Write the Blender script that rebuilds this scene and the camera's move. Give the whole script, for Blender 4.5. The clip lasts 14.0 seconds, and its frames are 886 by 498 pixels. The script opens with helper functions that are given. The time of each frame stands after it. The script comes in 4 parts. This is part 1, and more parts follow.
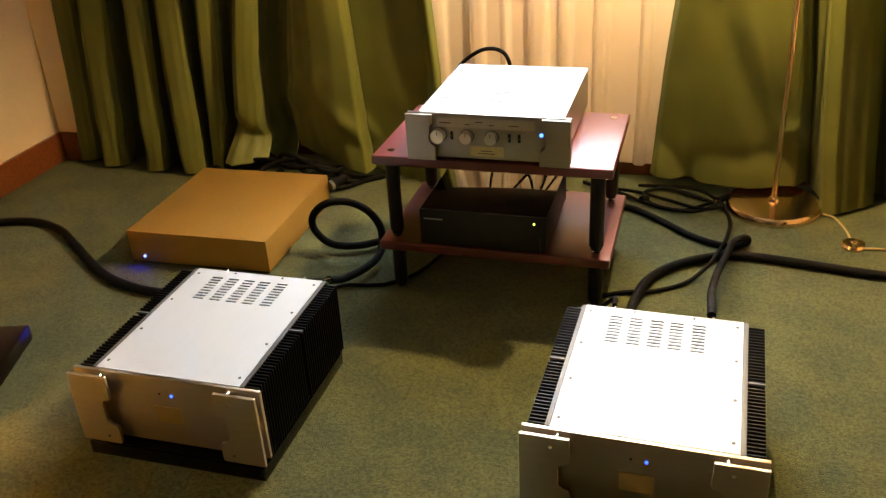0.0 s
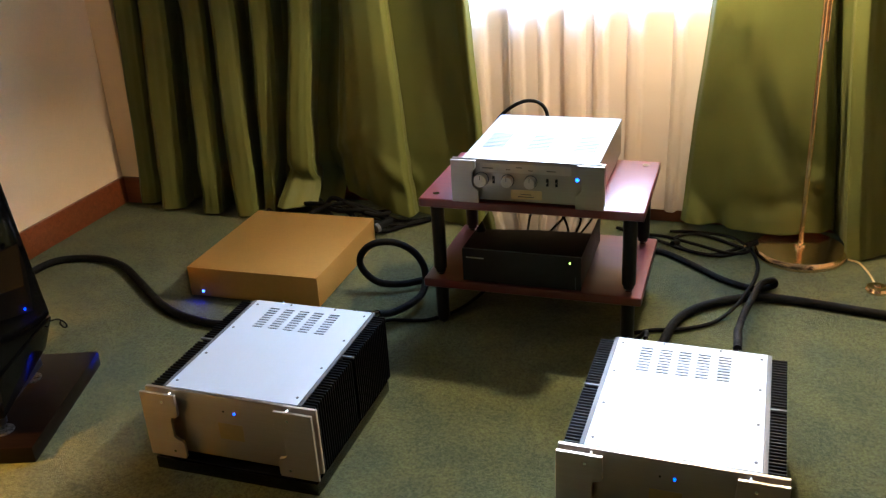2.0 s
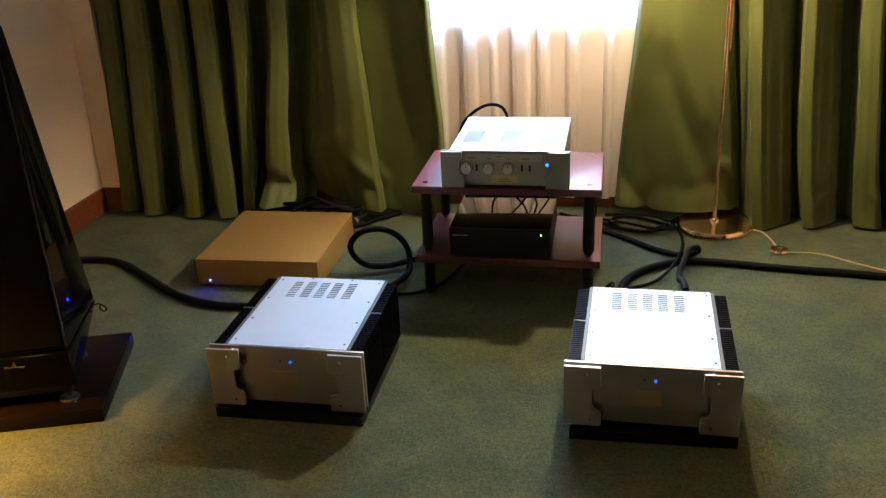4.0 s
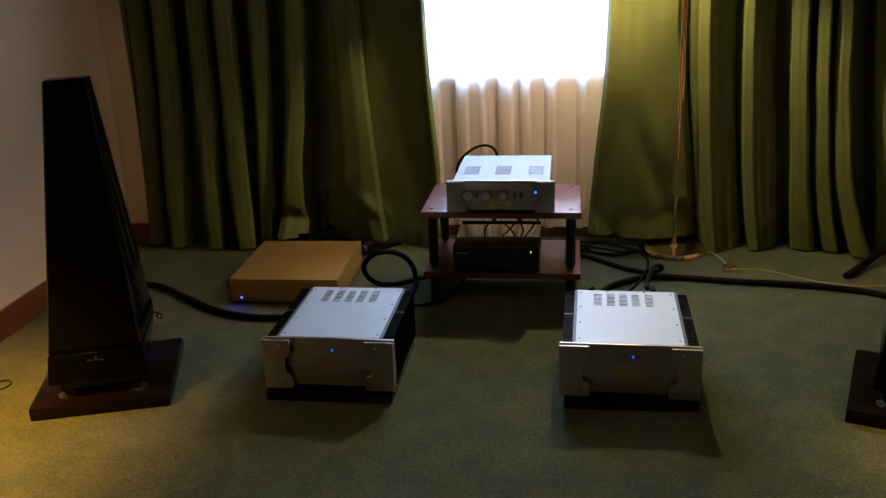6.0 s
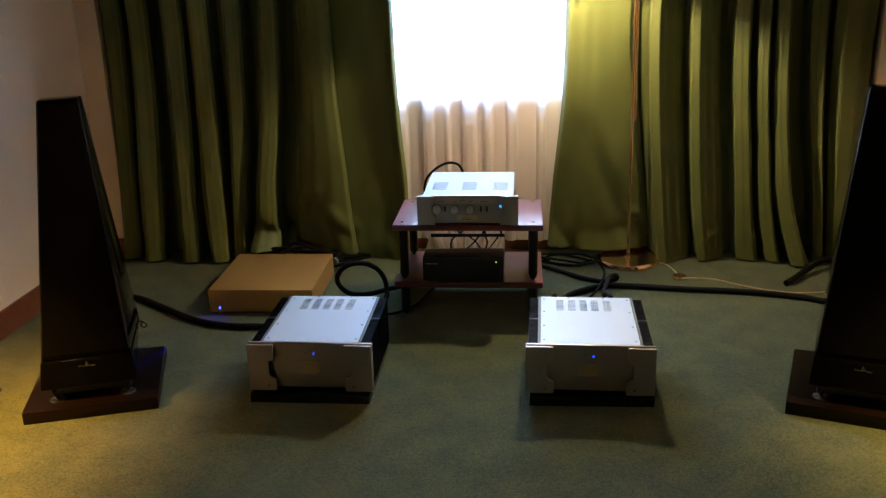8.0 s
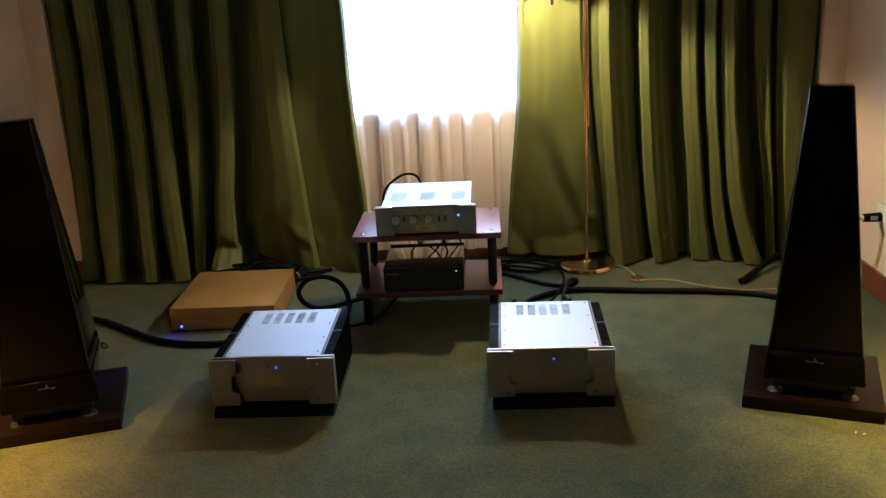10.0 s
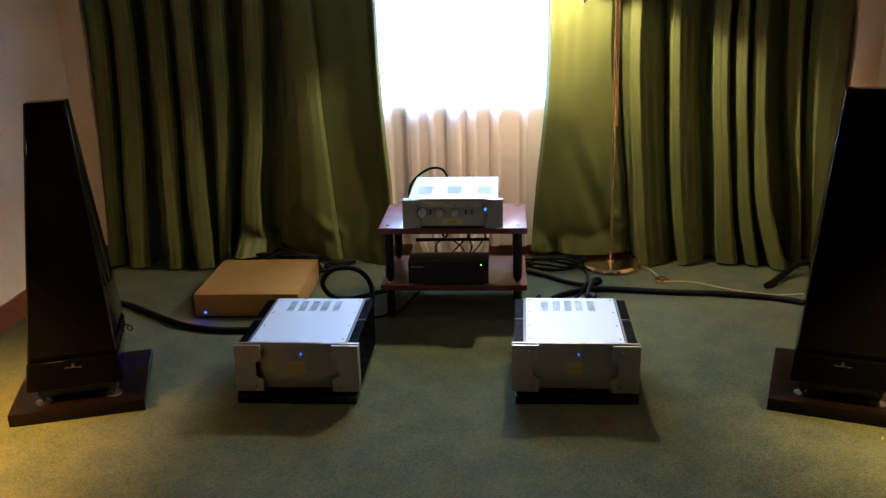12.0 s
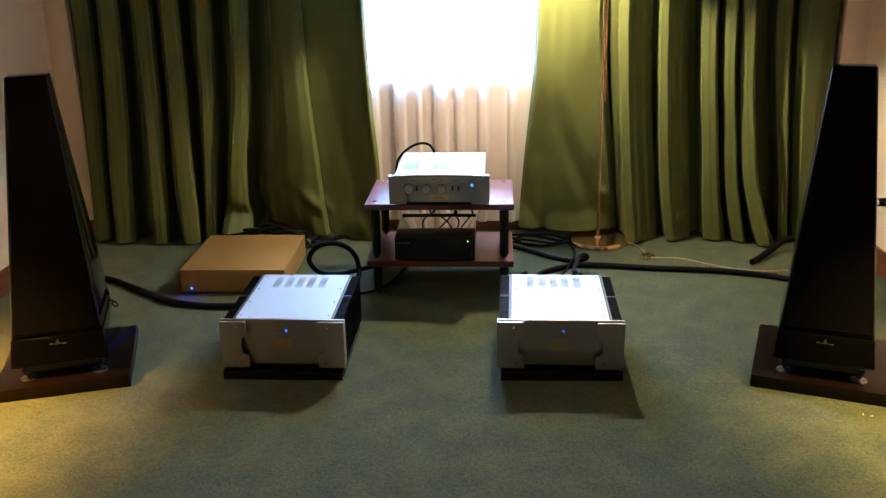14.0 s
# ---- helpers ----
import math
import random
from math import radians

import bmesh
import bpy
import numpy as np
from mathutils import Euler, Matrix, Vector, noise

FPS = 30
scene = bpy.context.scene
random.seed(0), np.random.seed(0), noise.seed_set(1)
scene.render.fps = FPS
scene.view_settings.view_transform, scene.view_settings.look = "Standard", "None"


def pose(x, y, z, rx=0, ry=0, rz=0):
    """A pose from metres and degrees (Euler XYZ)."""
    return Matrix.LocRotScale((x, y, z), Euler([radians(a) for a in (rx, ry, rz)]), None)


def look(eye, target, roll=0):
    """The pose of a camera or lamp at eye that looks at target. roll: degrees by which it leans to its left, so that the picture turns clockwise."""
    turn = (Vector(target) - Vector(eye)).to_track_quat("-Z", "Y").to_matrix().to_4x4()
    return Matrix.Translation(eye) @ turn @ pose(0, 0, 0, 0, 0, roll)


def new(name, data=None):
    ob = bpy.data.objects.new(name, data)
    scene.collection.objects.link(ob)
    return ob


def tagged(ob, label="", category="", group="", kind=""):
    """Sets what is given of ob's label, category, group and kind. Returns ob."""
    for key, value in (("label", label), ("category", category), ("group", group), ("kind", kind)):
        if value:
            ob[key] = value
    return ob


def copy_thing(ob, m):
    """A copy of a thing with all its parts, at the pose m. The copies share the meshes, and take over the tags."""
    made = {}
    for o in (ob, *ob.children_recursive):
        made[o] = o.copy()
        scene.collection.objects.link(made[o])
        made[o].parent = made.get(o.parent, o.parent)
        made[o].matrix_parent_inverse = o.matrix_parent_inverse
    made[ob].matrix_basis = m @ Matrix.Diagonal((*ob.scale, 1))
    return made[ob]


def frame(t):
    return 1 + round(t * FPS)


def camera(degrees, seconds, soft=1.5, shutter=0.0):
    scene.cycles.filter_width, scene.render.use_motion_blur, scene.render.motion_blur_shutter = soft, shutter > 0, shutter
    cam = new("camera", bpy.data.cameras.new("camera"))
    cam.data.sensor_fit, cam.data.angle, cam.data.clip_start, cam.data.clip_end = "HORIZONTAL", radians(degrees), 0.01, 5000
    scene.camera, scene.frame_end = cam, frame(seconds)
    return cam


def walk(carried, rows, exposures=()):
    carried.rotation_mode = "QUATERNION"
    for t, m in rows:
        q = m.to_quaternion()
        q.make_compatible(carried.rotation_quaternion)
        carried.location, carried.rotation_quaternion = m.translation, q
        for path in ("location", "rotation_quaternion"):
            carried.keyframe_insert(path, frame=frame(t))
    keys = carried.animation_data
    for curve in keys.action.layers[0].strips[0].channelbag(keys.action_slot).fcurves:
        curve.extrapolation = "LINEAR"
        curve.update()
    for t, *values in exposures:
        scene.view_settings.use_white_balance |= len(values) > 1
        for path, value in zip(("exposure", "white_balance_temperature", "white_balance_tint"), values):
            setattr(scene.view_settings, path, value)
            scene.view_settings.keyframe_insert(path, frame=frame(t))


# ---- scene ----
cam = camera(52.8, 14.0, soft=1.35)
PATH = [
    (0, (0.833, -2.058, 1.299), (0.3, -0.372, 0.363), -3.3),
    (0.5, (0.833, -2.071, 1.318), (0.277, -0.369, 0.427), -3.6),
    (1, (0.833, -2.076, 1.324), (0.256, -0.364, 0.465), -3.7),
    (1.5, (0.835, -2.119, 1.334), (0.241, -0.402, 0.497), -3.7),
    (2, (0.858, -2.221, 1.334), (0.245, -0.506, 0.509), -3.5),
    (2.5, (0.859, -2.327, 1.359), (0.231, -0.61, 0.548), -4.1),
    (3, (0.829, -2.467, 1.37), (0.215, -0.74, 0.569), -4.6),
    (3.2, (0.798, -2.524, 1.375), (0.24, -0.781, 0.571), -4.2),
    (5.3, (0.553, -3.152, 1.445), (0.274, -1.303, 0.734), -2.8),
    (5.5, (0.555, -3.199, 1.441), (0.28, -1.344, 0.746), -2.7),
    (6, (0.589, -3.354, 1.456), (0.308, -1.488, 0.793), -2.2),
    (6.5, (0.603, -3.449, 1.467), (0.345, -1.58, 0.804), -2.0),
    (7, (0.56, -3.495, 1.471), (0.363, -1.616, 0.813), -1.7),
    (7.5, (0.545, -3.552, 1.488), (0.36, -1.667, 0.847), -1.4),
    (7.7, (0.547, -3.568, 1.5), (0.364, -1.68, 0.866), -1.4),
    (9.8, (0.569, -3.597, 1.494), (0.447, -1.694, 0.887), -3.0),
    (10, (0.578, -3.612, 1.494), (0.476, -1.707, 0.893), -2.8),
    (10.5, (0.581, -3.616, 1.48), (0.51, -1.708, 0.884), -2.0),
    (11, (0.577, -3.624, 1.471), (0.503, -1.716, 0.876), -1.8),
    (11.5, (0.556, -3.628, 1.459), (0.47, -1.72, 0.864), -1.4),
    (12, (0.534, -3.626, 1.457), (0.398, -1.721, 0.864), -1.3),
    (12.5, (0.525, -3.629, 1.454), (0.352, -1.717, 0.892), -1.3),
    (13, (0.53, -3.63, 1.454), (0.347, -1.712, 0.916), -1.1),
    (13.5, (0.536, -3.618, 1.459), (0.373, -1.726, 0.832), -1.2),
    (14, (0.551, -3.617, 1.468), (0.436, -1.729, 0.817), -1.0),
]
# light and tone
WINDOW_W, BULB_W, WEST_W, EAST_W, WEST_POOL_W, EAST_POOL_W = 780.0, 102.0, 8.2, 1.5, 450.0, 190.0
DAY = (0.56, 0.79, 1.10)
CARPET, CURTAIN, SHEER_CLEAR = (0.064, 0.076, 0.036), (0.116, 0.124, 0.027), 0.45
EXPOSURES = [(0.0, 0.62, 7500, 14), (0.5, 0.55, 5950, 14), (1.0, 0.53, 5550, 14), (3.0, 0.50, 5200, 14), (5.5, -0.66, 5500, 14), (6.0, -0.87, 5450, 14), (6.5, -0.82, 5400, 14), (7.5, -0.54, 5250, 14), (10.0, -0.22, 5100, 14), (12.0, -0.13, 5000, 14), (13.0, -0.07, 5000, 14), (13.5, 0.24, 4900, 14), (14.0, 0.30, 4850, 14)]

walk(cam, [(t, look(eye, target, roll)) for t, eye, target, roll in PATH], EXPOSURES)

# ---------------------------------------------------------------- light
world = bpy.data.worlds.new("sky")
scene.world = world
world.use_nodes = True
wn = world.node_tree
sky = wn.nodes.new("ShaderNodeTexSky")
sky.sky_type, sky.sun_disc = "NISHITA", False
sky.sun_elevation, sky.sun_rotation = radians(38), radians(60)
wn.links.new(sky.outputs[0], wn.nodes["Background"].inputs[0])
wn.nodes["Background"].inputs[1].default_value = 0.1


def lamp(name, kind, at, energy, colour, size=0.05, target=None, cone=None, blend=0.3):
    data = bpy.data.lights.new(name, kind)
    data.energy, data.color = energy, colour
    if kind == "AREA":
        data.shape, data.size, data.size_y = "RECTANGLE", size[0], size[1]
    else:
        data.shadow_soft_size = size
    if kind == "SPOT":
        data.spot_size, data.spot_blend = radians(cone), blend
    ob = new(name, data)
    ob.matrix_world = look(at, target) if target else pose(*at)
    return ob


# daylight in the window's opening
lamp("window_daylight", "AREA", (0.05, 1.80, 2.00), WINDOW_W, DAY, (1.9, 1.7), (0.05, 0.0, 1.12))
# bulb of the brass floor lamp
lamp("lamp_bulb", "POINT", (0.772, 0.465, 1.508), BULB_W, (1.0, 0.74, 0.36), 0.028)
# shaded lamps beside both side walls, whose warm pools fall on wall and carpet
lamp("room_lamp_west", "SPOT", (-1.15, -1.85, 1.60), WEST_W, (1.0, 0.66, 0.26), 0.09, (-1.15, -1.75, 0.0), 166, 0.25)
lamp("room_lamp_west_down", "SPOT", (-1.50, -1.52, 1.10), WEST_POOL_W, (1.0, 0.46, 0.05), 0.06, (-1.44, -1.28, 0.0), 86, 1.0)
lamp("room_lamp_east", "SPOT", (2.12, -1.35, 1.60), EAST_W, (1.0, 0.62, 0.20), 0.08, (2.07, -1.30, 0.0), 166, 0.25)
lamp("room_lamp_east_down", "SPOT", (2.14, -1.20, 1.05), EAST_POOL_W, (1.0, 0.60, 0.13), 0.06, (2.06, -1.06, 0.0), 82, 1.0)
# the blue indicator shines on the carpet
lamp("indicator_glow", "SPOT", (-0.795, 0.010, 0.028), 0.24, (0.005, 0.02, 1.0), 0.003, (-0.83, -0.25, 0.005), 150, 0.4)
lamp("indicator_beam", "SPOT", (-0.795, 0.010, 0.028), 130.0, (0.005, 0.02, 1.0), 0.003, (-0.866, -0.45, 0.022), 7, 0.7)


# ---------------------------------------------------------------- materials
def material(name, colour, rough=0.6, metal=0.0, tint=0.15, grain=(60, 400), bump=0.0, stretch=(1, 1, 1), coat=0.0, spec=0.5, sheen=0.0):
    """A Principled surface with coarse and fine colour variation, rough variation and relief."""
    m = bpy.data.materials.new(name)
    m.use_nodes = True
    nt = m.node_tree
    b = nt.nodes["Principled BSDF"]
    N, L = nt.nodes.new, nt.links.new
    tc, mp = N("ShaderNodeTexCoord"), N("ShaderNodeMapping")
    mp.inputs["Scale"].default_value = stretch
    L(tc.outputs["Object"], mp.inputs[0])
    big, small = N("ShaderNodeTexNoise"), N("ShaderNodeTexNoise")
    for n, s in ((big, grain[0]), (small, grain[1])):
        n.inputs["Scale"].default_value, n.inputs["Detail"].default_value = s, 4
        L(mp.outputs[0], n.inputs["Vector"])
    mixv = N("ShaderNodeMix")
    mixv.data_type = "FLOAT"
    mixv.inputs[0].default_value = 0.5
    L(big.outputs[0], mixv.inputs[2]), L(small.outputs[0], mixv.inputs[3])
    ramp = N("ShaderNodeValToRGB")
    ramp.color_ramp.elements[0].position, ramp.color_ramp.elements[1].position = 0.35, 0.65
    ramp.color_ramp.elements[0].color = (*[c * (1 - tint) for c in colour], 1)
    ramp.color_ramp.elements[1].color = (*[min(1, c * (1 + tint)) for c in colour], 1)
    L(mixv.outputs[0], ramp.inputs[0])
    L(ramp.outputs[0], b.inputs["Base Color"])
    rr = N("ShaderNodeMapRange")
    rr.inputs[3].default_value, rr.inputs[4].default_value = max(0.02, rough * 0.85), min(1, rough * 1.15)
    L(big.outputs[0], rr.inputs[0]), L(rr.outputs[0], b.inputs["Roughness"])
    b.inputs["Metallic"].default_value = metal
    b.inputs["Specular IOR Level"].default_value = spec
    b.inputs["Coat Weight"].default_value = coat
    b.inputs["Coat Roughness"].default_value = 0.05
    b.inputs["Sheen Weight"].default_value = sheen
    if bump:
        bp = N("ShaderNodeBump")
        bp.inputs["Strength"].default_value, bp.inputs["Distance"].default_value = bump, 0.003
        L(small.outputs[0], bp.inputs["Height"]), L(bp.outputs[0], b.inputs["Normal"])
    return m


def emitter(name, colour, strength):
    m = bpy.data.materials.new(name)
    m.use_nodes = True
    b = m.node_tree.nodes["Principled BSDF"]
    b.inputs["Base Color"].default_value = (*colour, 1)
    b.inputs["Emission Color"].default_value = (*colour, 1)
    b.inputs["Emission Strength"].default_value = strength
    return m


def cloth(name, colour, through_part, clear, grain=(6, 900), tint=0.12, sheen=0.3, rough=0.75):
    """Woven cloth: part of the light goes through it, part passes between the threads."""
    m = material(name, colour, rough, 0, tint, grain, 0.25, sheen=sheen)
    nt = m.node_tree
    N, L = nt.nodes.new, nt.links.new
    out, b = nt.nodes["Material Output"], nt.nodes["Principled BSDF"]
    tl = N("ShaderNodeBsdfTranslucent")
    tl.inputs[0].default_value = (*[min(1, c * 1.25) for c in colour], 1)
    mx = N("ShaderNodeMixShader")
    mx.inputs[0].default_value = through_part
    L(b.outputs[0], mx.inputs[1]), L(tl.outputs[0], mx.inputs[2])
    last = mx
    if clear:
        tr, m2 = N("ShaderNodeBsdfTransparent"), N("ShaderNodeMixShader")
        m2.inputs[0].default_value = clear
        L(mx.outputs[0], m2.inputs[1]), L(tr.outputs[0], m2.inputs[2])
        last = m2
    L(last.outputs[0], out.inputs[0])
    return m


def carpet_material():
    m = material("carpet_green", CARPET, 0.95, 0, 0.32, (50, 130), 0.0, spec=0.08, sheen=0.10)
    nt = m.node_tree
    N, L = nt.nodes.new, nt.links.new
    b = nt.nodes["Principled BSDF"]
    ramp = next(n for n in nt.nodes if n.type == "VALTORGB")
    mp = next(n for n in nt.nodes if n.type == "MAPPING")
    ramp.color_ramp.elements[0].position, ramp.color_ramp.elements[1].position = 0.41, 0.59
    next(n for n in nt.nodes if n.type == "MIX").inputs[0].default_value = 0.72
    worn, pile = N("ShaderNodeTexNoise"), N("ShaderNodeTexNoise")
    worn.inputs["Scale"].default_value, worn.inputs["Detail"].default_value = 8.0, 8
    pile.inputs["Scale"].default_value, pile.inputs["Detail"].default_value = 320, 3
    L(mp.outputs[0], worn.inputs["Vector"]), L(mp.outputs[0], pile.inputs["Vector"])
    fade = N("ShaderNodeMix")
    fade.data_type, fade.blend_type = "RGBA", "MULTIPLY"
    fade.inputs[7].default_value = (1.55, 1.38, 1.10, 1)
    rg = N("ShaderNodeMapRange")
    rg.inputs[1].default_value, rg.inputs[2].default_value, rg.inputs[4].default_value = 0.40, 0.64, 0.85
    L(worn.outputs[0], rg.inputs[0]), L(rg.outputs[0], fade.inputs[0]), L(ramp.outputs[0], fade.inputs[6])
    fleck, fr, tuft = N("ShaderNodeTexNoise"), N("ShaderNodeMapRange"), N("ShaderNodeMix")
    fleck.inputs["Scale"].default_value, fleck.inputs["Detail"].default_value = 72, 4
    L(mp.outputs[0], fleck.inputs["Vector"]), L(fleck.outputs[0], fr.inputs[0])
    fr.inputs[1].default_value, fr.inputs[2].default_value, fr.inputs[4].default_value = 0.48, 0.68, 0.40
    tuft.data_type = "RGBA"
    tuft.inputs[7].default_value = (CARPET[0] * 1.9, CARPET[1] * 1.8, CARPET[2] * 1.8, 1)
    L(fr.outputs[0], tuft.inputs[0]), L(fade.outputs[2], tuft.inputs[6])
    L(tuft.outputs[2], b.inputs["Base Color"])
    bp = N("ShaderNodeBump")
    bp.inputs["Strength"].default_value, bp.inputs["Distance"].default_value = 0.9, 0.006
    L(pile.outputs[0], bp.inputs["Height"]), L(bp.outputs[0], b.inputs["Normal"])
    return m


def wood_material(name, dark, light, rough=0.3, coat=0.4, scale=(3, 40, 40)):
    m = material(name, light, rough, 0, 0.1, (8, 200), 0.05, coat=coat)
    nt = m.node_tree
    N, L = nt.nodes.new, nt.links.new
    b = nt.nodes["Principled BSDF"]
    tc, mp, ns, rp = N("ShaderNodeTexCoord"), N("ShaderNodeMapping"), N("ShaderNodeTexNoise"), N("ShaderNodeValToRGB")
    mp.inputs["Scale"].default_value = scale
    ns.inputs["Scale"].default_value, ns.inputs["Detail"].default_value, ns.inputs["Distortion"].default_value = 1.5, 6, 1.2
    rp.color_ramp.elements[0].color, rp.color_ramp.elements[1].color = (*dark, 1), (*light, 1)
    rp.color_ramp.elements[0].position, rp.color_ramp.elements[1].position = 0.3, 0.7
    L(tc.outputs["Object"], mp.inputs[0]), L(mp.outputs[0], ns.inputs["Vector"]), L(ns.outputs[0], rp.inputs[0])
    L(rp.outputs[0], b.inputs["Base Color"])
    return m


CARPET_M = carpet_material()
WALL_M = material("wall_paint_cream", (0.78, 0.595, 0.41), 0.85, 0, 0.05, (3, 250), 0.12)
# unseen wall and ceiling, both coloured dark to cut bounced light
BACK_M = material("unseen_wall_dark", (0.16, 0.11, 0.075), 0.8, 0, 0.08, (3, 250), 0.1)
CEIL_M = material("unseen_ceiling_dark", (0.36, 0.31, 0.25), 0.9, 0, 0.04, (3, 250), 0.1)
SKIRT_M = wood_material("skirting_wood", (0.13, 0.035, 0.012), (0.22, 0.062, 0.02), 0.4, 0.2)
CURTAIN_M = cloth("curtain_satin_green", CURTAIN, 0.09, 0, (3, 700), 0.12, 0.05, 0.5)
CURTAIN_M.node_tree.nodes["Principled BSDF"].inputs["Specular IOR Level"].default_value = 0.3
SHEER_M = cloth("sheer_cream", (0.88, 0.775, 0.73), 0.58, SHEER_CLEAR, (4, 500), 0.05, 0.1)
ALU_M = material("brushed_aluminium", (0.42, 0.375, 0.31), 0.34, 1.0, 0.05, (8, 60), 0.03, (1, 40, 40))
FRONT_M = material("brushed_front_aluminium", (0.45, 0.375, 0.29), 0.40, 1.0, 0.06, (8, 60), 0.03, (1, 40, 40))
grainline = FRONT_M.node_tree.nodes.new("ShaderNodeTangent")
grainline.direction_type, grainline.axis = "RADIAL", "Z"
FRONT_M.node_tree.links.new(grainline.outputs[0], FRONT_M.node_tree.nodes["Principled BSDF"].inputs["Tangent"])
FRONT_M.node_tree.nodes["Principled BSDF"].inputs["Anisotropic"].default_value = 0.7
FRONT_M.node_tree.nodes["Principled BSDF"].inputs["Anisotropic Rotation"].default_value = 0.25
# the blue in this colour stands for window daylight on the amplifier tops
TOP_M = material("satin_aluminium_sky_tinted", (0.48, 0.545, 0.63), 0.60, 0.32, 0.03, (8, 90), 0.02, (40, 1, 40), spec=0.35)
KNOB_M = material("satin_knob", (0.66, 0.62, 0.56), 0.36, 0.75, 0.05)
STRIP_M = material("pale_strip", (0.50, 0.46, 0.37), 0.45, 0.6, 0.05)
# preamplifier lid: window blue in the colour, darkened so the slots show
PRETOP_M = material("anodised_cover_sky_tinted", (0.29, 0.33, 0.39), 0.66, 0.20, 0.03, (8, 90), 0.02, (40, 1, 40), spec=0.35)
CHROME_M = material("polished_metal", (0.85, 0.84, 0.82), 0.12, 1.0, 0.03)
RAIL_M = material("grey_anodised", (0.10, 0.104, 0.115), 0.55, 0.4, 0.06)
FIN_M = material("black_anodised", (0.004, 0.004, 0.005), 0.5, 0.0, 0.2, spec=0.09)
INNER_M = material("matt_black_inside", (0.008, 0.008, 0.008), 0.9, 0, 0.2, spec=0.1)
BLACK_M = material("black_steel", (0.007, 0.007, 0.008), 0.42, 0.0, 0.2, spec=0.35)
GLOSS_M = material("black_gloss_lacquer", (0.0022, 0.0020, 0.0019), 0.04, 0.0, 0.2, spec=0.13)
BOARD_M = material("black_gloss_board", (0.004, 0.0038, 0.0036), 0.10, 0.0, 0.2, spec=0.6)
GRILLE_M = material("black_grille_cloth", (0.0014, 0.0012, 0.0010), 0.9, 0.0, 0.25, (30, 900), 0.2, spec=0.05)
# strong light and dark mottling stands in for uneven reflections on the discs
DISC_M = material("steel_disc_painted_glints", (0.24, 0.23, 0.22), 0.34, 1.0, 0.9, (70, 160), 0.5)
# shinier black for the added beads, so cabinet edges show a highlight
EDGE_M = material("edge_highlight_lacquer", (0.010, 0.010, 0.010), 0.22, 0.0, 0.3, spec=0.6)
DACTOP_M = material("black_smooth_lid", (0.010, 0.010, 0.010), 0.06, 0.0, 0.2, coat=1.0)
RACK_M = wood_material("rack_cherry_lacquer", (0.095, 0.012, 0.011), (0.125, 0.016, 0.014), 0.36, 0.55)
RACK_M.node_tree.nodes["Principled BSDF"].inputs["Coat Roughness"].default_value = 0.30
RACK_M.node_tree.nodes["Principled BSDF"].inputs["Specular IOR Level"].default_value = 0.6
PLINTH_M = wood_material("plinth_dark_wood", (0.0034, 0.0018, 0.0012), (0.0085, 0.0042, 0.0026), 0.30, 0.12)
PLINTH_M.node_tree.nodes["Principled BSDF"].inputs["Specular IOR Level"].default_value = 0.12
STOOL_M = material("brown_leather", (0.035, 0.014, 0.008), 0.45, 0, 0.2, (30, 200), 0.2)
GOLD_M = material("gold_anodised", (0.50, 0.28, 0.068), 0.42, 0.55, 0.05, (6, 120), 0.02)
PLATE_M = material("gold_name_plate", (0.44, 0.33, 0.14), 0.45, 0.6, 0.08)
LIGHTPLATE_M = material("pale_gold_plate", (0.58, 0.46, 0.24), 0.45, 0.5, 0.08)
BRASS_M = material("polished_brass", (0.94, 0.66, 0.38), 0.20, 1.0, 0.05)
RUBBER_M = material("black_rubber", (0.004, 0.004, 0.004), 0.75, 0, 0.25, (40, 300), 0.1, spec=0.1)
SLEEVE_M = material("braided_sleeve", (0.0045, 0.0045, 0.005), 0.65, 0, 0.4, (80, 700), 0.4, spec=0.12)
CORD_M = material("clear_gold_cord", (0.50, 0.36, 0.16), 0.35, 0.1, 0.1)
SOCKET_M = material("socket_plastic_ivory", (0.78, 0.70, 0.56), 0.4, 0, 0.03)
MARK_M = material("dark_print", (0.10, 0.09, 0.08), 0.6)
SILVERPRINT_M = material("silver_print", (0.38, 0.36, 0.32), 0.4, 0.8)
BADGE_M = material("dull_silver_badge", (0.09, 0.085, 0.075), 0.45, 0.7)
SHADE_M = cloth("lamp_shade_cloth", (0.68, 0.50, 0.33), 0.10, 0)
FRAME_M = material("window_frame_paint", (0.75, 0.72, 0.66), 0.5, 0, 0.04)
BLUE_LED = emitter("blue_indicator", (0.01, 0.06, 1.0), 4.5)
BRIGHT_LED = emitter("bright_blue_indicator", (0.05, 0.11, 1.0), 8)
GREEN_LED = emitter("green_indicator", (0.45, 1.0, 0.08), 6)
PRE_LED = emitter("cyan_blue_indicator", (0.03, 0.15, 1.0), 5)


def glass_material():
    m = bpy.data.materials.new("window_glass")
    m.use_nodes = True
    nt = m.node_tree
    tr, gl, mx = nt.nodes.new("ShaderNodeBsdfTransparent"), nt.nodes.new("ShaderNodeBsdfGlossy"), nt.nodes.new("ShaderNodeMixShader")
    gl.inputs["Roughness"].default_value = 0.02
    mx.inputs[0].default_value = 0.06
    nt.links.new(tr.outputs[0], mx.inputs[1]), nt.links.new(gl.outputs[0], mx.inputs[2])
    nt.links.new(mx.outputs[0], nt.nodes["Material Output"].inputs[0])
    return m


GLASS_M = glass_material()


